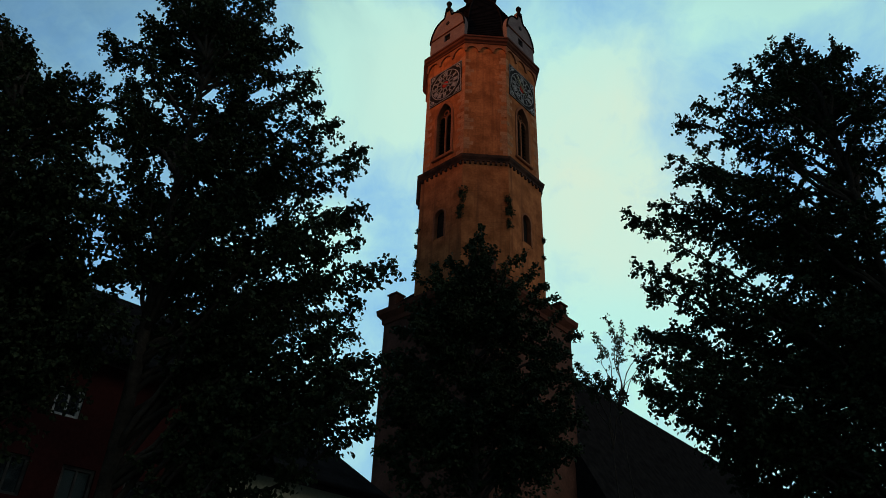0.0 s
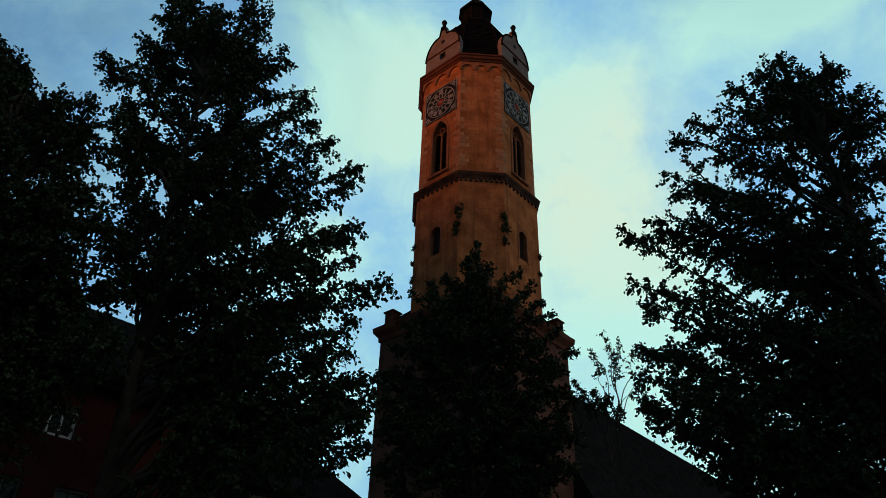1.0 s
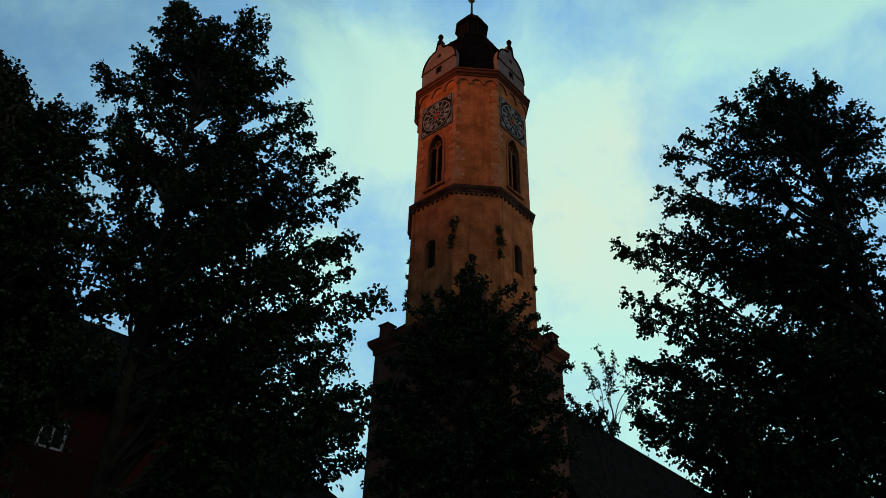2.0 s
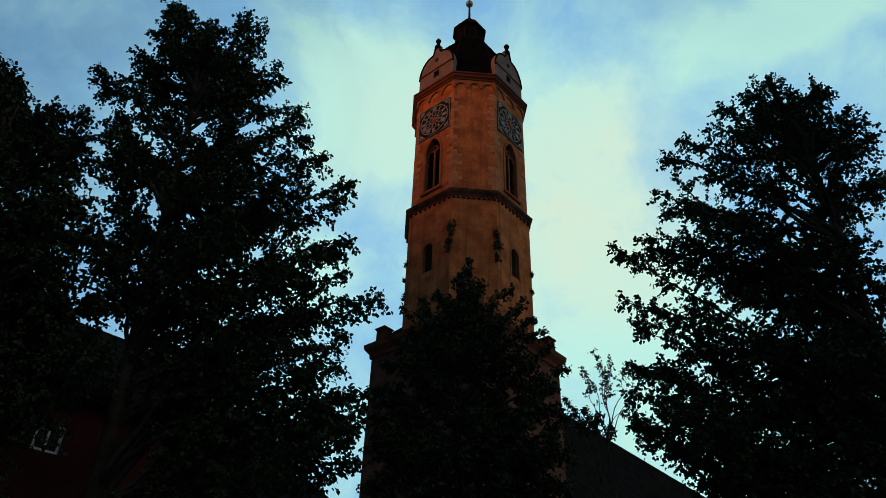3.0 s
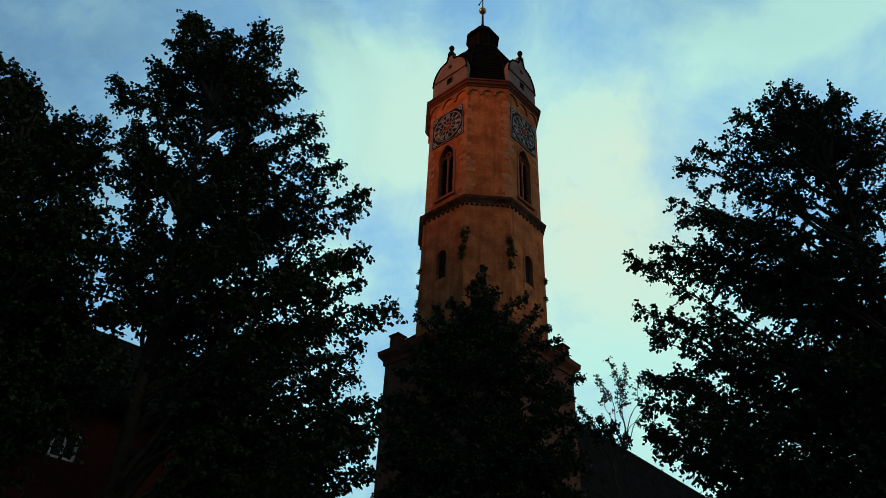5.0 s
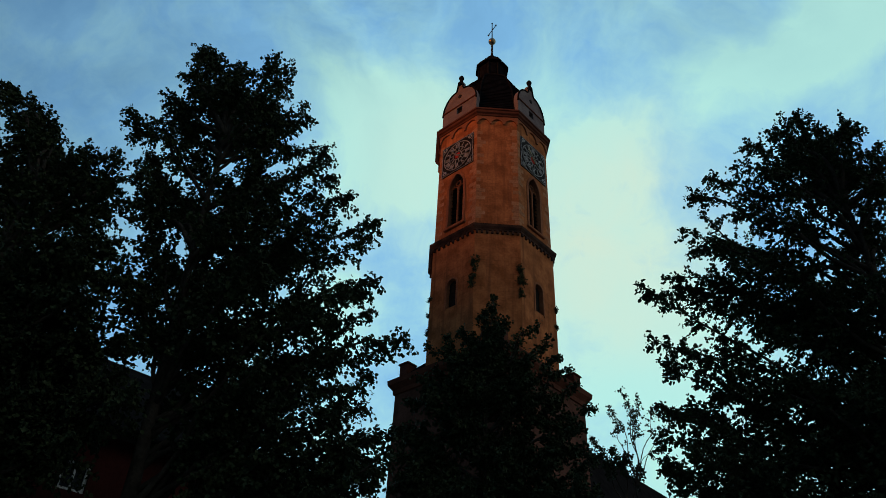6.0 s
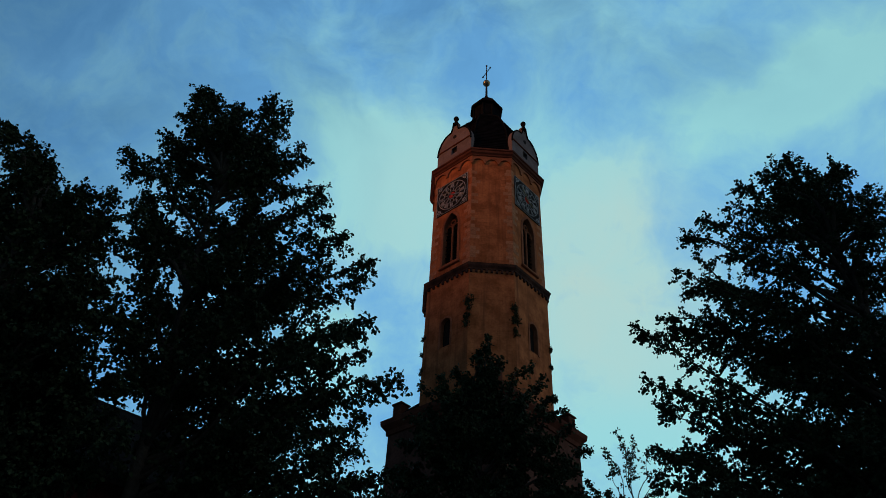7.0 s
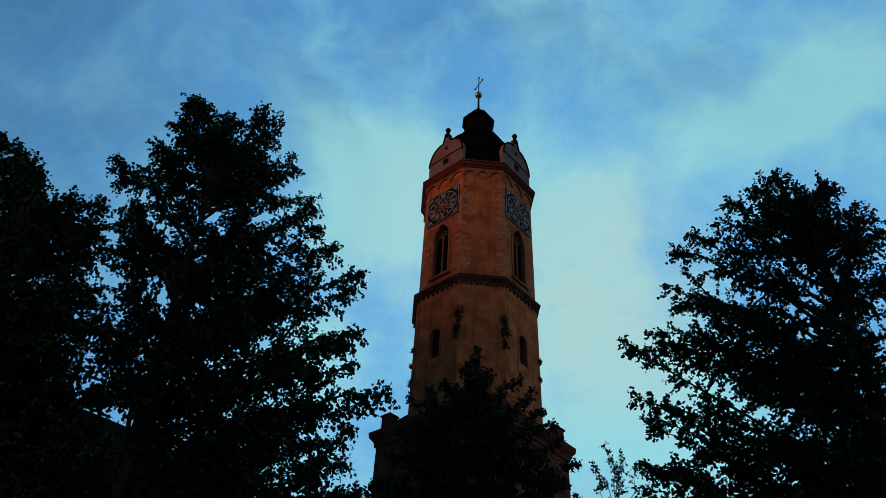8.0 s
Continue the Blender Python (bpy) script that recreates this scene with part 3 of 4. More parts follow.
def house(name, x0, x1, y0, depth, eave, ridge, wall_mat, label, windows):
    h = thing(name, HOUSES, label, "house", "houses on the square")
    outline = [(x0, 0), (x1, 0), (x1, eave), (x0, eave)]
    holes = [[(x - w / 2, z), (x + w / 2, z), (x + w / 2, z + hh), (x - w / 2, z + hh)] for x, z, w, hh in windows]
    part("front_wall", sheet(outline, holes, y0, y0 + 0.35), wall_mat, h)
    part("rear_wall", box(x0, x1, y0 + depth - 0.35, y0 + depth, 0, eave), wall_mat, h)
    for x in (x0, x1 - 0.35):
        side = [(y0 + 0.35, 0), (y0 + depth - 0.35, 0), (y0 + depth - 0.35, eave), (y0 + depth / 2, ridge - 0.5), (y0 + 0.35, eave)]
        bm = bmesh.new()
        rows = [[bm.verts.new((xx, y, z)) for y, z in side] for xx in (x, x + 0.35)]
        for i in range(5):
            bm.faces.new((rows[0][i], rows[0][(i + 1) % 5], rows[1][(i + 1) % 5], rows[1][i]))
        bm.faces.new(rows[0])
        bm.faces.new(rows[1])
        part("gable_wall", bm, wall_mat, h)
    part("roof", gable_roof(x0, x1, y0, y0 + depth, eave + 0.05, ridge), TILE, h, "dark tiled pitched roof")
    gutter(h, x0 - 0.3, x1 + 0.3, y0 - 0.42, eave + 0.02)
    for x, z, w, hh in windows:
        window(h, x, z, w, hh, y0 + 0.12, FRAME if z > 6.5 else DIMMED_FRAME)
    return h


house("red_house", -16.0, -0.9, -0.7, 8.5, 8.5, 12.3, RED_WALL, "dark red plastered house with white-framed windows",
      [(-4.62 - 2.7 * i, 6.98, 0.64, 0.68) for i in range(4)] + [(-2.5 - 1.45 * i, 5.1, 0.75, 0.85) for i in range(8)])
house("cream_house", -0.65, 5.6, 0.0, 8.0, 7.1, 9.9, CREAM, "cream plastered house under a dark tiled roof", [(3.2, 4.9, 1.0, 1.4), (1.2, 4.9, 1.0, 1.4)])
house("rear_house", -3.0, 5.7, 4.6, 5.4, 10.2, 12.4, CREAM, "taller plain house behind the cream one", [(-1.5, 8.9, 0.7, 0.8)])

# the unseen row of houses that closes the square behind, and a wooded hill added to block the low sun
h = thing("unseen_house", pose(0, -30, 0), "tall plain plastered town house closing the square", "house")
part("wall", box(-30, 30, -5, 5, 0, 13), CREAM, h)
part("roof", gable_roof(-30, 30, -5, 5, 13, 18), TILE, h)
# added out of view to keep the side sky's light off trees and tower base
h = thing("unseen_house", pose(24, -4, 0, 0, 0, 90), "unseen plain house row added to block side light", "house")
part("wall", box(-26, 26, -5, 5, 0, 14), CREAM, h)
part("roof", gable_roof(-26, 26, -5, 5, 14, 20), TILE, h)


# added out of view; its crest keeps the sun off trees and lower tower
def hill():
    bm = bmesh.new()
    bmesh.ops.create_grid(bm, x_segments=60, y_segments=24, size=1)
    for v in bm.verts:
        x, y = v.co.x * 260, v.co.y * 110
        v.co = Vector((x, y, 124 * math.exp(-(y / 55) ** 2) * (1 - 0.25 * v.co.x ** 2) + 3 * noise.noise(Vector((x, y, 0)) * 0.03) - 4))
    return tagged(mesh_object("hill", bm, HILL, m=Matrix.Translation((SUN_FROM.x * 310, 52 + SUN_FROM.y * 310, 0)) @ pose(0, 0, 0, 0, 0, math.degrees(math.atan2(-SUN_FROM.x, SUN_FROM.y)))), "unseen wooded hill added to shade the lower tower", "hill", kind="structure")


hill()


# ---- trees ----
def bezier(a, b, c, n):
    return [(1 - s) ** 2 * a + 2 * s * (1 - s) * b + s * s * c for s in [i / n for i in range(n + 1)]]


def leaves_mesh(name, centres, ways, sizes, rng):
    """Folded pointed leaves, four corners each, as one mesh."""
    n = len(centres)
    up = rng.normal(size=(n, 3))
    up[:, 2] += 0.8
    side = np.cross(ways, up)
    side /= np.linalg.norm(side, axis=1)[:, None] + 1e-9
    up = np.cross(side, ways)
    s = sizes[:, None]
    base, tip = centres, centres + ways * s
    fold = up * s * rng.uniform(0.05, 0.25, (n, 1))
    low, high = centres + ways * s * 0.2, centres + ways * s * 0.62
    verts = np.stack([base, low + side * s * 0.4 + fold, high + side * s * 0.37 + fold, tip - up * s * 0.12, high - side * s * 0.37 + fold, low - side * s * 0.4 + fold], 1).reshape(-1, 3)
    i = np.arange(n)[:, None] * 6
    faces = np.concatenate([i + [0, 1, 2], i + [0, 2, 3], i + [0, 3, 4], i + [0, 4, 5]], 1).reshape(-1, 3)
    me = bpy.data.meshes.new(name)
    me.vertices.add(len(verts))
    me.vertices.foreach_set("co", verts.ravel())
    me.loops.add(faces.size)
    me.loops.foreach_set("vertex_index", faces.ravel())
    me.polygons.add(len(faces))
    me.polygons.foreach_set("loop_start", np.arange(0, faces.size, 3))
    me.update(calc_edges=True)
    me.validate()
    return me


def tree(name, x, y, limbs, label, leaf=0.11, density=1.0, trunk_r=0.22, lean=(0, 0), seed=1, inner=0.3, first=2.6, fill=0, category="tree"):
    """A trunk, limbs that end at (x, y, z) from its foot, each with a spread of twigs and leaves."""
    rng = np.random.default_rng(seed)
    t = thing(name, pose(x, y, 0), label, category, "trees on the square")
    top = max(l[2] for l in limbs)
    wood = bmesh.new()
    spine = [Vector((lean[0] * s + 0.12 * math.sin(5 * s), lean[1] * s + 0.1 * math.sin(4 * s + 1), top * 0.8 * s)) for s in [i / 10 for i in range(11)]]
    tube([(0, 0, -0.1)] + spine[1:], [trunk_r * 1.25] + [trunk_r * (1.05 - 0.95 * i / 10) for i in range(1, 11)], 10, wood)
    part("trunk", wood, BARK, t, "dark ridged trunk", smooth=True)
    centres, ways = [], []
    more = []
    for _ in range(fill):
        (ax, ay, az, ar), (bx, by, bz, br) = limbs[rng.integers(len(limbs))], limbs[rng.integers(len(limbs))]
        q, out_to = rng.uniform(0.0, 0.4), rng.uniform(0.5, 0.9)
        more.append(((ax + (bx - ax) * q) * out_to + rng.normal() * 0.25, (ay + (by - ay) * q) * out_to + rng.normal() * 0.5, (az + (bz - az) * q) * rng.uniform(0.93, 1.0) - 0.1, 0.15 + 0.7 * max(ar, br)))
    for tx, ty, tz, spread in list(limbs) + more:
        tip = Vector((tx, ty, tz))
        flat = math.hypot(tx, ty)
        h0 = min(max(tz - rng.uniform(0.25, 0.8) * flat - rng.uniform(0.6, 1.6), first), top * 0.74)
        s0 = h0 / (top * 0.8)
        foot = spine[min(int(s0 * 10), 9)].lerp(spine[min(int(s0 * 10) + 1, 10)], (s0 * 10) % 1)
        bend = foot.lerp(tip, 0.5) + Vector((rng.normal() * 0.3, rng.normal() * 0.3, rng.uniform(0.0, 0.24) * (tip - foot).length))
        curve = bezier(foot, bend, tip, 12)
        wave, sway = rng.uniform(0, 6.28, 3), 0.028 * (tip - foot).length
        curve = [p + sway * math.sin(math.pi * i / 12) * Vector((math.sin(0.9 * i + wave[0]), math.sin(1.1 * i + wave[1]), 1.6 * math.sin(0.8 * i + wave[2]))) for i, p in enumerate(curve)]
        length = sum((b - a).length for a, b in zip(curve, curve[1:]))
        r0 = min(max(0.025, min(0.11, 0.016 * length + 0.02 * spread)), 0.3 * trunk_r)
        limb = tube(curve, [r0 * (1 - 0.9 * i / 12) + 0.003 for i in range(13)], 6)
        pts = np.array([list(p) for p in curve])
        # sprays fork off on both sides and shorten towards the tip; leaves hang along each
        k = int(density * (4 + 13 * length) * (0.5 + spread))
        at_s = inner + (1 - inner) * rng.beta(1.35, 0.9, k)
        i = np.minimum((at_s * 12).astype(int), 11)
        ahead = pts[i + 1] - pts[i]
        p = pts[i] + ahead * (at_s * 12 - i)[:, None]
        ahead /= np.linalg.norm(ahead, axis=1)[:, None]
        side = rng.normal(size=(k, 3)) * (1, 1, 0.45)
        side -= ahead * (side * ahead).sum(1)[:, None]
        side /= np.linalg.norm(side, axis=1)[:, None]
        way = side * rng.uniform(0.5, 1.0, (k, 1)) + ahead * rng.uniform(0.3, 1.1, (k, 1)) - (0, 0, 0.12)
        way /= np.linalg.norm(way, axis=1)[:, None]
        reach = spread * rng.uniform(0.4, 1.1, k) * (0.55 + 0.65 * np.sqrt(1 - at_s))
        which = np.repeat(np.arange(k), np.maximum(4, (reach / (0.3 * leaf)).astype(int)))
        n = len(which)
        q = rng.random(n) ** 0.85
        line = p[which] + way[which] * (q * reach[which])[:, None] + rng.normal(size=(n, 3)) * 0.4 * leaf
        line[:, 2] -= 0.25 * reach[which] * q * q
        lw = way[which] * 0.5 + rng.normal(size=(n, 3)) * 0.5 - (0, 0, 0.5)
        centres.append(line)
        ways.append(lw / np.linalg.norm(lw, axis=1)[:, None])
        for j in range(0, k, 5):
            e = Vector(p[j] + way[j] * reach[j] * 0.85) - Vector((0, 0, 0.15 * reach[j]))
            tube([Vector(p[j]), Vector(p[j]).lerp(e, 0.5) + Vector((0, 0, 0.03 * reach[j])), e], [0.012, 0.008, 0.004], 3, limb)
        part("limb", limb, BARK, t, smooth=True)
    centres, ways = np.concatenate(centres), np.concatenate(ways)
    sizes = rng.uniform(0.75, 1.25, len(centres)) * leaf
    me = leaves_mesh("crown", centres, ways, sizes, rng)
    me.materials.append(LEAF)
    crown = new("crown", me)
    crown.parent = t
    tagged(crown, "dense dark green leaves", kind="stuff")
    return t


def wall_plant(m, height, seed):
    """A tuft that has seeded itself in a joint of the tower's wall."""
    rng = np.random.default_rng(seed)
    t = thing("wall_plant", m, "dark leafy plant growing from the tower wall", "plant", "plants on the tower")
    stems, centres, ways = bmesh.new(), [], []
    for _ in range(7):
        foot = Vector((rng.normal() * 0.08, 0.03, rng.uniform(-0.5, 0.3) * height))
        tip = foot + Vector((rng.normal() * 0.2, -rng.uniform(0.08, 0.32) * min(1.0, height), rng.uniform(0.1, 0.5) * height))
        tube([foot, foot.lerp(tip, 0.5) - Vector((0, 0.12, 0)), tip], [0.025, 0.018, 0.008], 5, stems)
        n = 34
        q = rng.random(n)[:, None]
        centres.append(np.array(foot) * (1 - q) + np.array(tip) * q + rng.normal(size=(n, 3)) * 0.1 * min(1.0, 0.3 + 0.6 * height))
        w = rng.normal(size=(n, 3))
        w[:, 2] -= 0.5
        ways.append(w / np.linalg.norm(w, axis=1)[:, None])
    part("stem", stems, BARK, t)
    me = leaves_mesh("leaves", np.concatenate(centres), np.concatenate(ways), rng.uniform(0.09, 0.17, 7 * 34) * min(1.0, 0.4 + 0.5 * height), rng)
    me.materials.append(LEAF)
    crown = new("leaves", me)
    crown.parent = t
    tagged(crown, "small dark leaves", kind="stuff")


EDGE = DRUM_A * CORNER
for turn, z, height, seed in ((-20, 35.9, 1.3, 1), (-20.5, 34.4, 1.3, 2), (18, 35.8, 1.0, 3), (19.4, 34.6, 1.3, 4), (19, 33.5, 0.7, 7), (70, 34.3, 0.5, 5), (70, 32.6, 0.4, 6), (-70, 33.0, 0.5, 8), (-70, 34.5, 0.35, 9), (-70, 31.4, 0.5, 10)):
    wall_plant(TOWER @ pose(0, 0, z, 0, 0, turn) @ Matrix.Translation((0, -EDGE, 0)), height, seed)

# where the boughs of the large trees end: x, y, z from the foot of the trunk, and how far their sprays spread
TALL_LINDEN_TOP = [
    (-2.2, 1.2, 17.9, 0.57), (-1.1, 0.3, 16.1, 0.57), (-1.0, 1.3, 17.3, 0.57), (0.8, -0.5, 15.2, 0.51), (0.7, 0.5, 15.9, 0.57), (1.4, 0.1, 14.2, 0.57),
    (1.2, 0.9, 14.7, 0.57), (2.3, -0.4, 12.4, 0.34), (2.2, 1.0, 13.0, 0.46), (2.7, 0.4, 11.8, 0.57), (3.2, 1.1, 11.7, 0.57), (3.2, 0.3, 10.7, 0.57),
    (3.6, 0.2, 9.6, 0.57), (3.1, 0.9, 9.9, 0.68), (3.3, 1.3, 9.5, 0.57), (4.3, 0.0, 8.2, 0.46), (3.7, 1.2, 8.7, 0.57), (3.5, 1.2, 8.1, 0.46),
    (3.3, -0.3, 6.7, 0.57), (4.0, 0.5, 6.6, 0.51), (3.6, 0.7, 6.7, 0.46), (3.9, 1.2, 6.3, 0.46), (4.0, 0.6, 5.5, 0.46), (3.5, -0.4, 6.2, 0.57)]
TALL_LINDEN_MIDDLE = [
    (-1.6, 0.3, 15.7, 0.57), (-1.9, 0.3, 15.0, 0.57), (-2.9, 0.3, 14.6, 0.46), (-3.0, 1.2, 14.6, 0.57), (-1.7, -0.0, 12.6, 0.68), (-1.0, -0.3, 10.6, 0.68),
    (3.1, 0.3, 8.1, 0.68), (2.8, 0.6, 7.5, 0.57), (2.0, 1.2, 10.8, 0.8), (1.4, 0.5, 11.3, 0.8), (0.8, -0.2, 12.3, 0.8), (-1.0, 1.2, 14.9, 0.8),
    (-0.8, 0.3, 13.2, 0.8), (-0.9, 0.7, 11.9, 0.8), (0.8, 0.3, 10.3, 0.91), (0.5, -0.3, 8.7, 0.91), (1.3, 0.7, 8.8, 0.91), (2.2, 0.8, 7.9, 0.68),
    (1.7, -0.3, 6.9, 0.8), (0.1, 0.2, 8.0, 0.8), (-0.7, 0.0, 8.8, 0.8), (2.5, -0.4, 6.1, 0.68), (3.3, -0.3, 5.7, 0.57), (3.6, 1.2, 6.3, 0.46)]
TALL_LINDEN_LOWER = [
    (-1.9, 1.1, 12.9, 0.68), (-1.0, 0.1, 10.5, 0.68), (-0.8, 0.8, 10.2, 0.57), (-0.6, -0.6, 8.9, 0.68), (-0.9, 1.1, 9.0, 0.68), (0.1, 0.4, 7.0, 0.8),
    (0.3, 0.9, 7.7, 0.91), (1.6, -0.1, 9.2, 0.91), (0.4, 0.1, 10.8, 0.8), (2.5, -0.0, 8.8, 0.8), (2.7, 1.2, 9.0, 0.68), (2.6, 0.2, 10.7, 0.68),
    (2.0, 0.3, 12.0, 0.68), (1.0, 1.2, 14.0, 0.68), (0.1, 1.1, 15.6, 0.68), (-0.0, 0.1, 14.9, 0.68), (-0.4, -0.1, 15.1, 0.57), (-1.9, 0.9, 15.2, 0.68),
    (-1.4, -0.5, 13.3, 0.57), (0.2, 0.1, 9.9, 0.91), (-2.3, 1.1, 12.2, 0.57), (0.9, 1.1, 12.8, 0.8), (1.1, -0.2, 11.0, 0.8), (2.2, -0.5, 10.3, 0.8)]
TALL_LINDEN_INNER = [
    (-1.8, 0.9, 16.0, 0.57), (0.8, 0.5, 14.2, 0.68), (3.3, -0.2, 7.1, 0.57), (3.6, 0.3, 7.1, 0.46), (3.2, -0.6, 8.8, 0.57), (2.0, 0.7, 13.7, 0.34),
    (2.3, 0.4, 13.0, 0.34), (0.1, 0.7, 17.1, 0.34), (1.1, -0.5, 15.1, 0.4), (-1.8, 0.6, 17.4, 0.34), (3.8, 0.0, 6.3, 0.57), (3.9, 0.3, 6.1, 0.55),
    (3.7, -0.0, 5.9, 0.57), (3.8, 0.6, 5.8, 0.55), (3.8, 0.4, 5.4, 0.46), (3.5, 0.5, 6.3, 0.63), (4.2, -0.6, 5.9, 0.46), (0.1, -0.2, 11.9, 0.57),
    (0.7, -0.6, 10.4, 0.68)]
BROAD_LINDEN_TOP = [
    (1.0, 0.2, 11.6, 0.57), (0.4, 0.3, 11.8, 0.57), (0.6, -0.3, 11.1, 0.57), (-1.0, 0.6, 12.9, 0.46), (-0.9, 0.3, 12.5, 0.57), (1.6, 0.4, 11.3, 0.46),
    (0.8, 0.5, 11.1, 0.68), (-0.1, 1.1, 11.1, 0.8), (1.6, 0.5, 9.8, 0.57), (1.0, -0.3, 8.9, 1.03), (1.8, -0.3, 8.5, 0.91), (0.9, 0.7, 8.2, 1.03),
    (2.2, 0.0, 7.8, 0.8), (2.3, 0.8, 7.6, 0.68), (1.9, 0.4, 6.9, 0.8), (1.7, 0.1, 6.2, 1.03), (2.2, 0.8, 6.3, 0.68), (0.2, -0.2, 10.5, 1.03),
    (3.1, -0.0, 6.4, 0.68), (-0.7, -0.0, 12.1, 0.57), (-1.3, 0.2, 11.8, 0.8), (-1.2, 1.0, 12.7, 0.57), (-1.4, 0.9, 11.5, 0.91), (-0.3, 0.9, 11.7, 0.8)]
BROAD_LINDEN_MIDDLE = [
    (1.3, 0.6, 10.8, 0.57), (1.7, -0.5, 9.4, 0.8), (2.3, -0.0, 8.6, 0.68), (0.8, 0.4, 9.4, 1.03), (1.1, 1.0, 7.7, 1.03), (2.6, 0.1, 6.8, 0.8),
    (2.6, 0.4, 7.7, 0.68), (-0.4, 0.9, 9.3, 1.14), (2.2, 0.1, 5.8, 1.03), (-2.7, 0.8, 14.5, 0.34), (-1.7, 0.5, 13.7, 0.4), (-0.8, 0.4, 12.8, 0.4),
    (-1.6, 0.6, 13.2, 0.57), (-2.5, 0.3, 13.9, 0.57)]
LAYERED_LINDEN_TOP = [
    (-1.0, -0.3, 14.3, 0.51), (0.4, 1.3, 16.1, 0.57), (0.8, 1.4, 15.8, 0.57), (1.4, 1.2, 15.5, 0.57), (1.0, 0.2, 13.8, 0.57), (2.0, 0.8, 13.7, 0.57),
    (-1.2, 1.0, 14.8, 0.57), (-2.8, -0.4, 12.5, 0.51), (-2.8, 1.1, 13.3, 0.51), (-3.6, -0.3, 11.1, 0.51), (-2.9, 1.4, 11.9, 0.51), (-4.6, -0.0, 10.0, 0.4),
    (-4.0, 1.4, 10.7, 0.46), (-4.5, -0.0, 8.7, 0.4), (-4.1, 0.6, 8.6, 0.46), (-3.9, 1.2, 8.7, 0.46), (-4.1, 1.5, 8.1, 0.46), (-4.3, 0.9, 6.8, 0.57),
    (-2.9, 1.2, 10.1, 0.57), (-3.8, 0.3, 5.9, 0.57), (2.0, 1.0, 12.5, 0.8), (-1.3, 0.3, 13.5, 0.68), (0.5, 1.4, 14.0, 0.91), (-0.7, 1.0, 12.5, 0.8)]
LAYERED_LINDEN_MIDDLE = [
    (-2.2, 0.3, 12.1, 0.46), (-2.2, 1.1, 11.2, 0.68), (-1.6, -0.4, 10.0, 0.91), (1.0, 1.4, 12.4, 1.03), (-2.8, 0.9, 9.2, 0.57), (-2.2, 0.2, 9.0, 0.8),
    (-0.6, 0.8, 9.4, 1.03), (-3.5, 1.1, 8.0, 0.57), (-2.4, 0.8, 7.8, 0.8), (-3.5, 1.3, 7.2, 0.68), (-3.2, 0.3, 6.3, 0.68), (-2.2, 0.1, 6.7, 0.91),
    (-1.0, 0.2, 7.6, 1.03), (0.4, 0.1, 9.2, 1.03), (-0.2, 0.5, 6.9, 1.14), (-2.9, 1.0, 5.7, 0.68), (-2.1, 1.2, 5.9, 0.91), (-1.3, 0.8, 5.9, 1.03),
    (-1.2, 1.1, 13.2, 0.68), (0.3, 1.4, 14.5, 0.68), (0.8, 0.8, 13.9, 0.68), (0.6, -0.3, 12.1, 0.68), (-0.2, 0.8, 11.4, 0.91), (-2.2, -0.5, 10.2, 0.8)]
LAYERED_LINDEN_LOWER = [
    (-2.8, 0.9, 10.9, 0.57), (-3.3, 1.5, 11.0, 0.57), (-2.3, 0.5, 9.9, 0.8), (-0.7, 1.4, 10.5, 0.91), (-0.4, -0.5, 9.7, 0.91), (-2.4, 1.4, 12.0, 0.57),
    (-4.0, -0.2, 8.5, 0.46), (-3.1, 1.2, 8.3, 0.57), (-2.0, 0.1, 8.0, 0.91), (-4.0, 0.3, 7.1, 0.57), (-3.6, -0.2, 6.6, 0.68), (-3.0, -0.4, 5.9, 0.8),
    (-1.3, 1.0, 7.1, 0.91), (0.2, 1.0, 8.8, 1.03), (-1.2, -0.3, 5.8, 1.03), (-2.0, 0.7, 13.3, 0.57), (-3.0, 0.0, 11.7, 0.51), (-0.2, 1.3, 15.1, 0.57),
    (-2.1, -0.2, 13.0, 0.51), (-3.0, 0.7, 8.9, 0.57), (-3.6, 1.3, 11.0, 0.46), (-4.1, 0.6, 7.5, 0.51), (-1.2, 0.8, 8.2, 0.91), (-4.1, 1.1, 6.6, 0.57)]
LAYERED_LINDEN_INNER = [
    (-0.6, 0.9, 15.1, 0.51), (0.7, 1.1, 15.1, 0.57), (-4.5, -0.1, 6.8, 0.46), (-4.1, 1.3, 6.8, 0.46), (-4.3, 0.5, 6.2, 0.4), (-3.4, 1.3, 5.9, 0.46),
    (-3.3, 0.9, 5.5, 0.51), (-2.9, 1.0, 5.1, 0.46), (-2.4, 1.4, 5.0, 0.51), (-4.1, -0.3, 6.5, 0.57), (-3.7, 1.2, 7.8, 0.57), (-3.5, 0.1, 6.2, 0.68)]
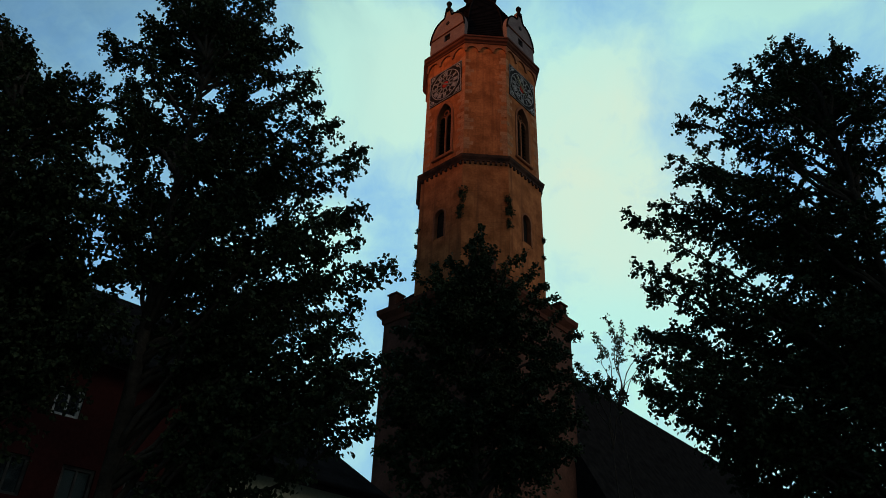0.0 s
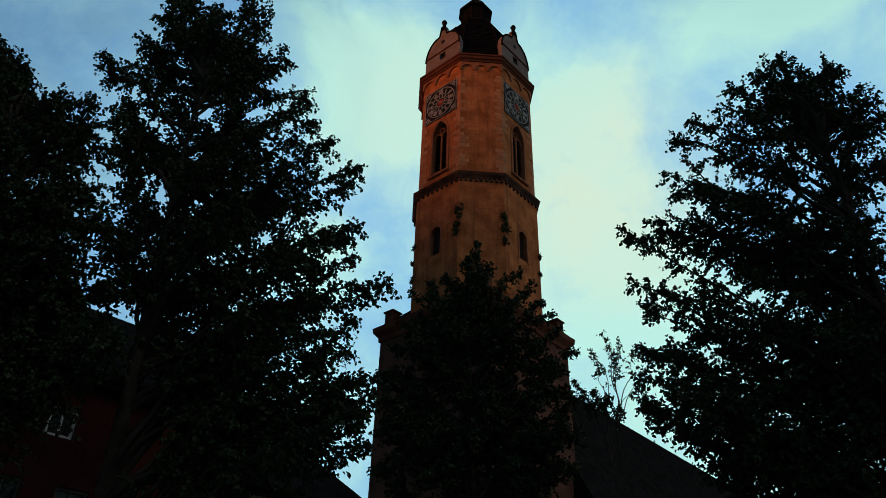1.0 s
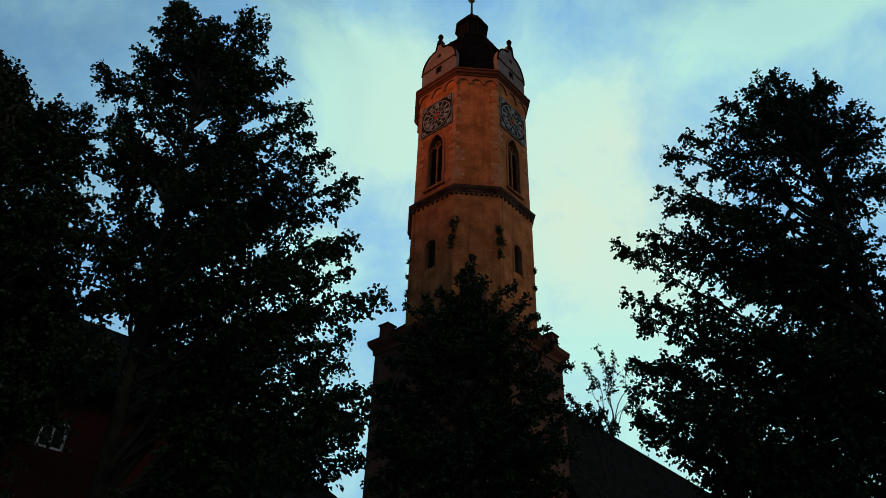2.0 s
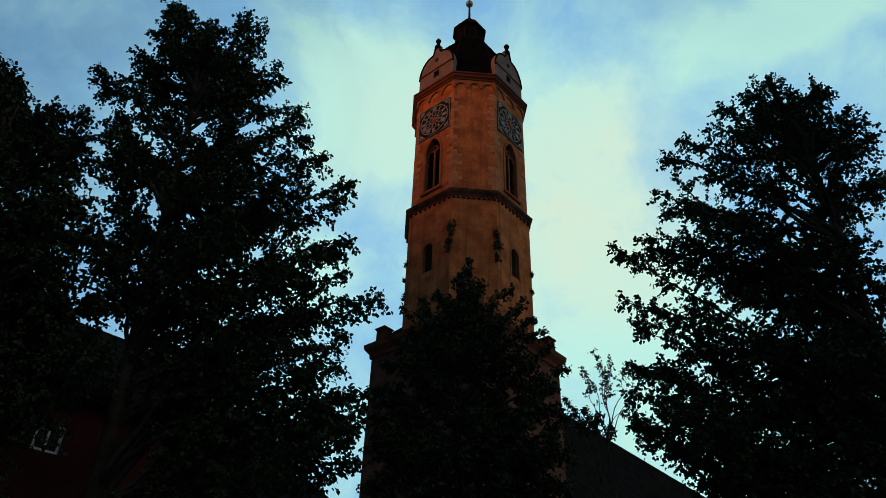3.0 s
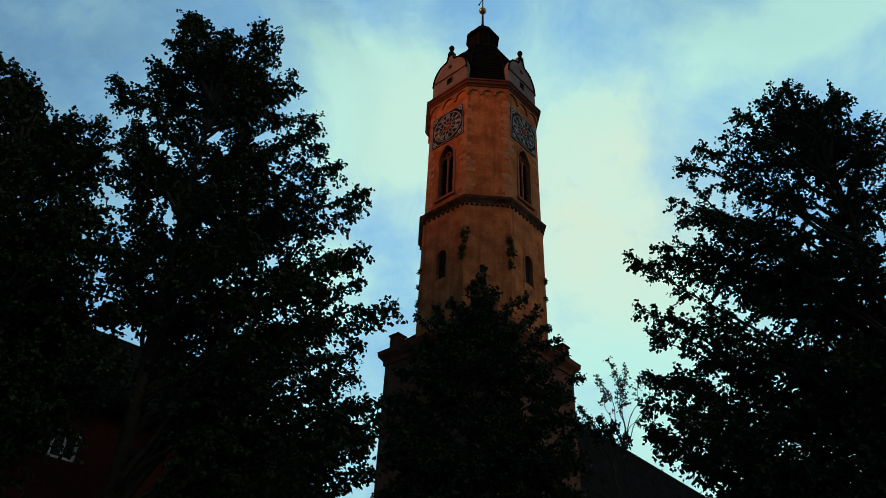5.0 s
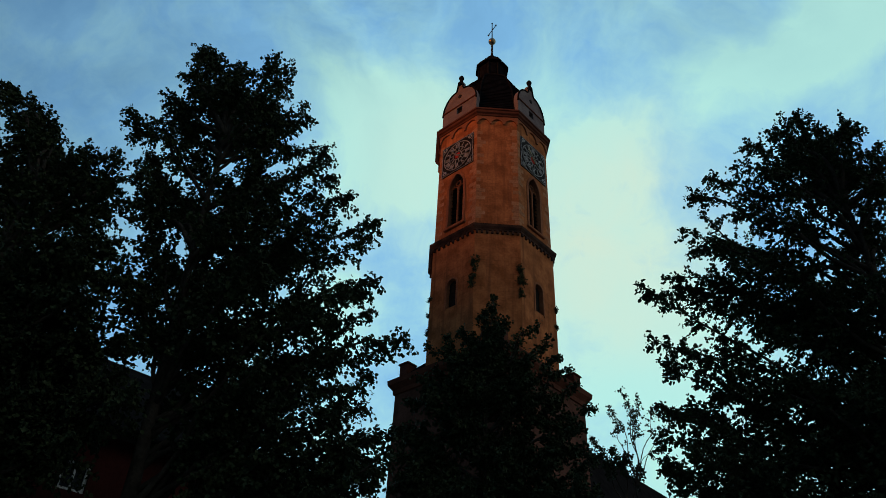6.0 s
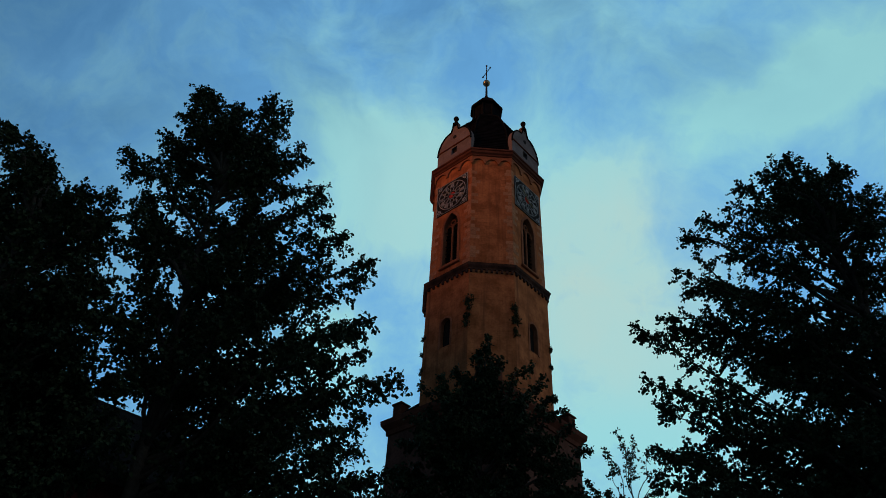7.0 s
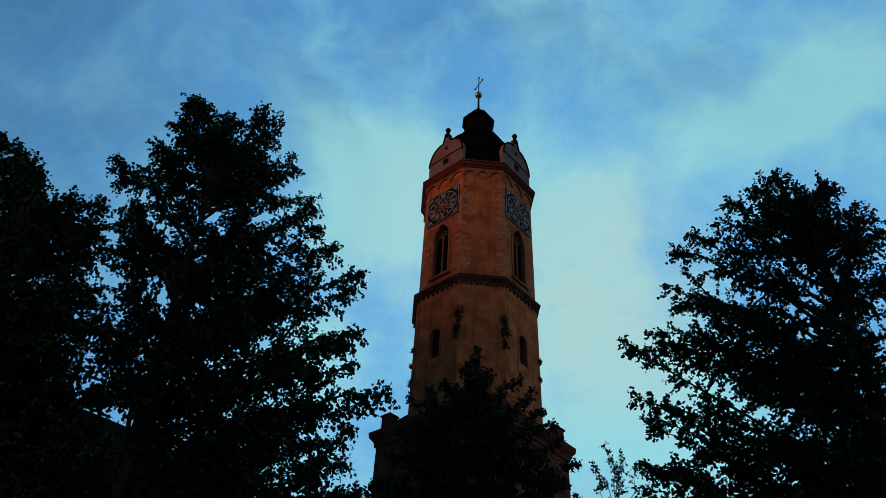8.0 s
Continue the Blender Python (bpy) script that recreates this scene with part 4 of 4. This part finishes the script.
POINTED_TREE_TOP = [
    (0.2, 0.5, 17.5, 0.25), (0.1, -0.4, 16.4, 0.34), (-0.2, -0.1, 16.3, 0.46), (0.6, -0.6, 15.7, 0.46), (-1.1, 0.5, 15.9, 0.46), (-1.5, -0.3, 15.2, 0.4),
    (-0.6, -0.0, 15.4, 0.46), (0.9, 0.5, 15.3, 0.46), (1.8, -0.2, 15.8, 0.34), (2.2, 0.6, 15.7, 0.4), (2.5, 0.0, 14.6, 0.46), (2.9, 0.7, 14.5, 0.4),
    (3.6, 0.4, 12.8, 0.34), (3.1, 0.8, 13.9, 0.4), (-2.3, 0.3, 15.2, 0.23), (-2.4, -0.3, 13.6, 0.4), (-1.9, 0.0, 14.0, 0.46), (-2.9, 0.7, 13.1, 0.46),
    (-3.1, 0.7, 12.1, 0.57), (3.0, -0.4, 11.7, 0.46), (0.3, -0.4, 15.2, 0.68), (-0.7, -0.4, 14.3, 0.8), (1.3, 0.2, 14.2, 0.8), (-1.7, -0.5, 13.1, 0.8)]
POINTED_TREE_MIDDLE = [
    (2.3, 0.3, 13.1, 0.68), (0.3, -0.3, 13.2, 1.03), (-2.3, 0.5, 11.9, 0.8), (-0.9, -0.4, 11.7, 1.03), (0.9, 0.7, 12.0, 1.03), (2.3, -0.3, 11.2, 0.8),
    (-2.4, -0.7, 10.0, 0.8), (-1.0, -0.5, 9.7, 1.03), (0.8, 0.5, 9.9, 1.03), (2.4, -0.5, 9.6, 0.8), (-2.2, -0.4, 8.7, 0.8), (-0.3, 0.8, 8.7, 1.03),
    (2.2, -0.1, 8.5, 0.91), (-3.0, 0.2, 11.0, 0.68), (-2.9, 0.1, 9.9, 0.8), (-2.9, -0.1, 8.6, 0.8), (3.1, 0.6, 11.4, 0.68), (2.8, -0.7, 9.7, 0.8),
    (2.7, -0.2, 8.8, 0.8), (2.9, -0.1, 12.1, 0.57), (-2.7, 0.3, 11.8, 0.68), (-1.9, 0.4, 12.7, 0.8), (1.6, -0.8, 14.3, 0.46), (1.4, -0.6, 13.1, 0.8)]
POINTED_TREE_LOWER = [
    (-1.5, -0.4, 14.5, 0.57), (3.3, -0.3, 10.8, 0.63), (3.4, 0.4, 9.9, 0.68), (3.3, 0.4, 8.8, 0.68), (-3.3, 0.7, 11.9, 0.57)]
tree("linden_tree", -5.8, 11.1, TALL_LINDEN_TOP + TALL_LINDEN_MIDDLE + TALL_LINDEN_LOWER + TALL_LINDEN_INNER,
     "tall dark linden tree in full leaf on the square", seed=3, inner=0.24, fill=26, density=1.05, leaf=0.07, trunk_r=0.18)
tree("linden_tree", -8.5, 9.8, BROAD_LINDEN_TOP + BROAD_LINDEN_MIDDLE, "broad dark linden tree beside a taller one", seed=5, inner=0.24, fill=24, density=1.15, leaf=0.07, trunk_r=0.18)
tree("linden_tree", 7.4, 11.9, LAYERED_LINDEN_TOP + LAYERED_LINDEN_MIDDLE + LAYERED_LINDEN_LOWER + LAYERED_LINDEN_INNER,
     "tall dark linden tree with layered boughs near the nave", seed=7, inner=0.24, fill=18, density=0.98, leaf=0.068, trunk_r=0.18)
tree("linden_tree", -0.1, 23.0, POINTED_TREE_TOP + POINTED_TREE_MIDDLE + POINTED_TREE_LOWER, "pointed dark tree standing before the tower", seed=9, inner=0.2, fill=50, density=1.2, leaf=0.1)
tree("young_tree", 5.2, 23.4, [(-0.7, 0.2, 13.6, 0.3), (-0.1, 0.3, 13.4, 0.3), (-1.2, 0.0, 12.9, 0.3), (0.3, 0.1, 12.9, 0.3), (0.6, 0.2, 12.2, 0.32), (-1.0, -0.1, 12.2, 0.3), (0.5, 0.1, 11.5, 0.3), (-0.4, 0.1, 12.8, 0.35)],
     "slender young tree with thin airy foliage", density=0.6, trunk_r=0.06, lean=(-0.5, 0.1), seed=11, leaf=0.066, inner=0.5)
tree("young_tree", 4.8, 25.5, [(-1.1, 0.2, 12.7, 0.2), (-0.4, 0.3, 12.3, 0.4), (0.0, -0.3, 11.9, 0.3), (0.4, 0.0, 11.5, 0.3), (-0.9, 0.4, 12.2, 0.3)],
     "low bushy young tree before the nave", density=1.4, trunk_r=0.08, seed=13, leaf=0.09, inner=0.5)
# ---- quoins of the belfry ----
def plate(width):
    me = bpy.data.meshes.new("quoin")
    bm = box(0.0, width, -0.014, 0.03, 0.0, 0.405, 0.006)
    bm.to_mesh(me)
    bm.free()
    me.materials.append(QUOIN)
    return me


QUOIN = material("dressed_sandstone", ((0.29, 0.12, 0.054), (0.42, 0.19, 0.095)), 2.5, 12.0, 0.92, bump=0.35)
qn, ql = QUOIN.node_tree.nodes, QUOIN.node_tree.links
qtone, qinfo, qrange = qn.new("ShaderNodeHueSaturation"), qn.new("ShaderNodeObjectInfo"), qn.new("ShaderNodeMapRange")
ql.new(qinfo.outputs["Random"], qrange.inputs[0])
qrange.inputs[3].default_value, qrange.inputs[4].default_value = 0.85, 1.15
ql.new(qrange.outputs[0], qtone.inputs["Value"])
ql.new(qn["Principled BSDF"].inputs["Base Color"].links[0].from_socket, qtone.inputs["Color"])
ql.new(qtone.outputs[0], qn["Principled BSDF"].inputs["Base Color"])
PLATES = (plate(0.36), plate(0.62), plate(0.48), plate(0.8))
for k in (-1, 0, 1):
    half = half_width(k, BELFRY_A)
    for course in range(27):
        for side_no in (0, 1):
            if random.random() < 0.3:
                continue
            pick = random.choice((0, 2)) if (course + side_no + k) % 2 else random.choice((1, 3))
            width = (0.36, 0.62, 0.48, 0.8)[pick]
            ob = new("quoin", PLATES[pick])
            ob.parent = tower
            ob.matrix_basis = on_face(k, BELFRY_A) @ Matrix.Translation((-half + 0.004 if side_no == 0 else half - width - 0.004, random.uniform(-0.008, 0.008), 40.5 + course * 0.42))
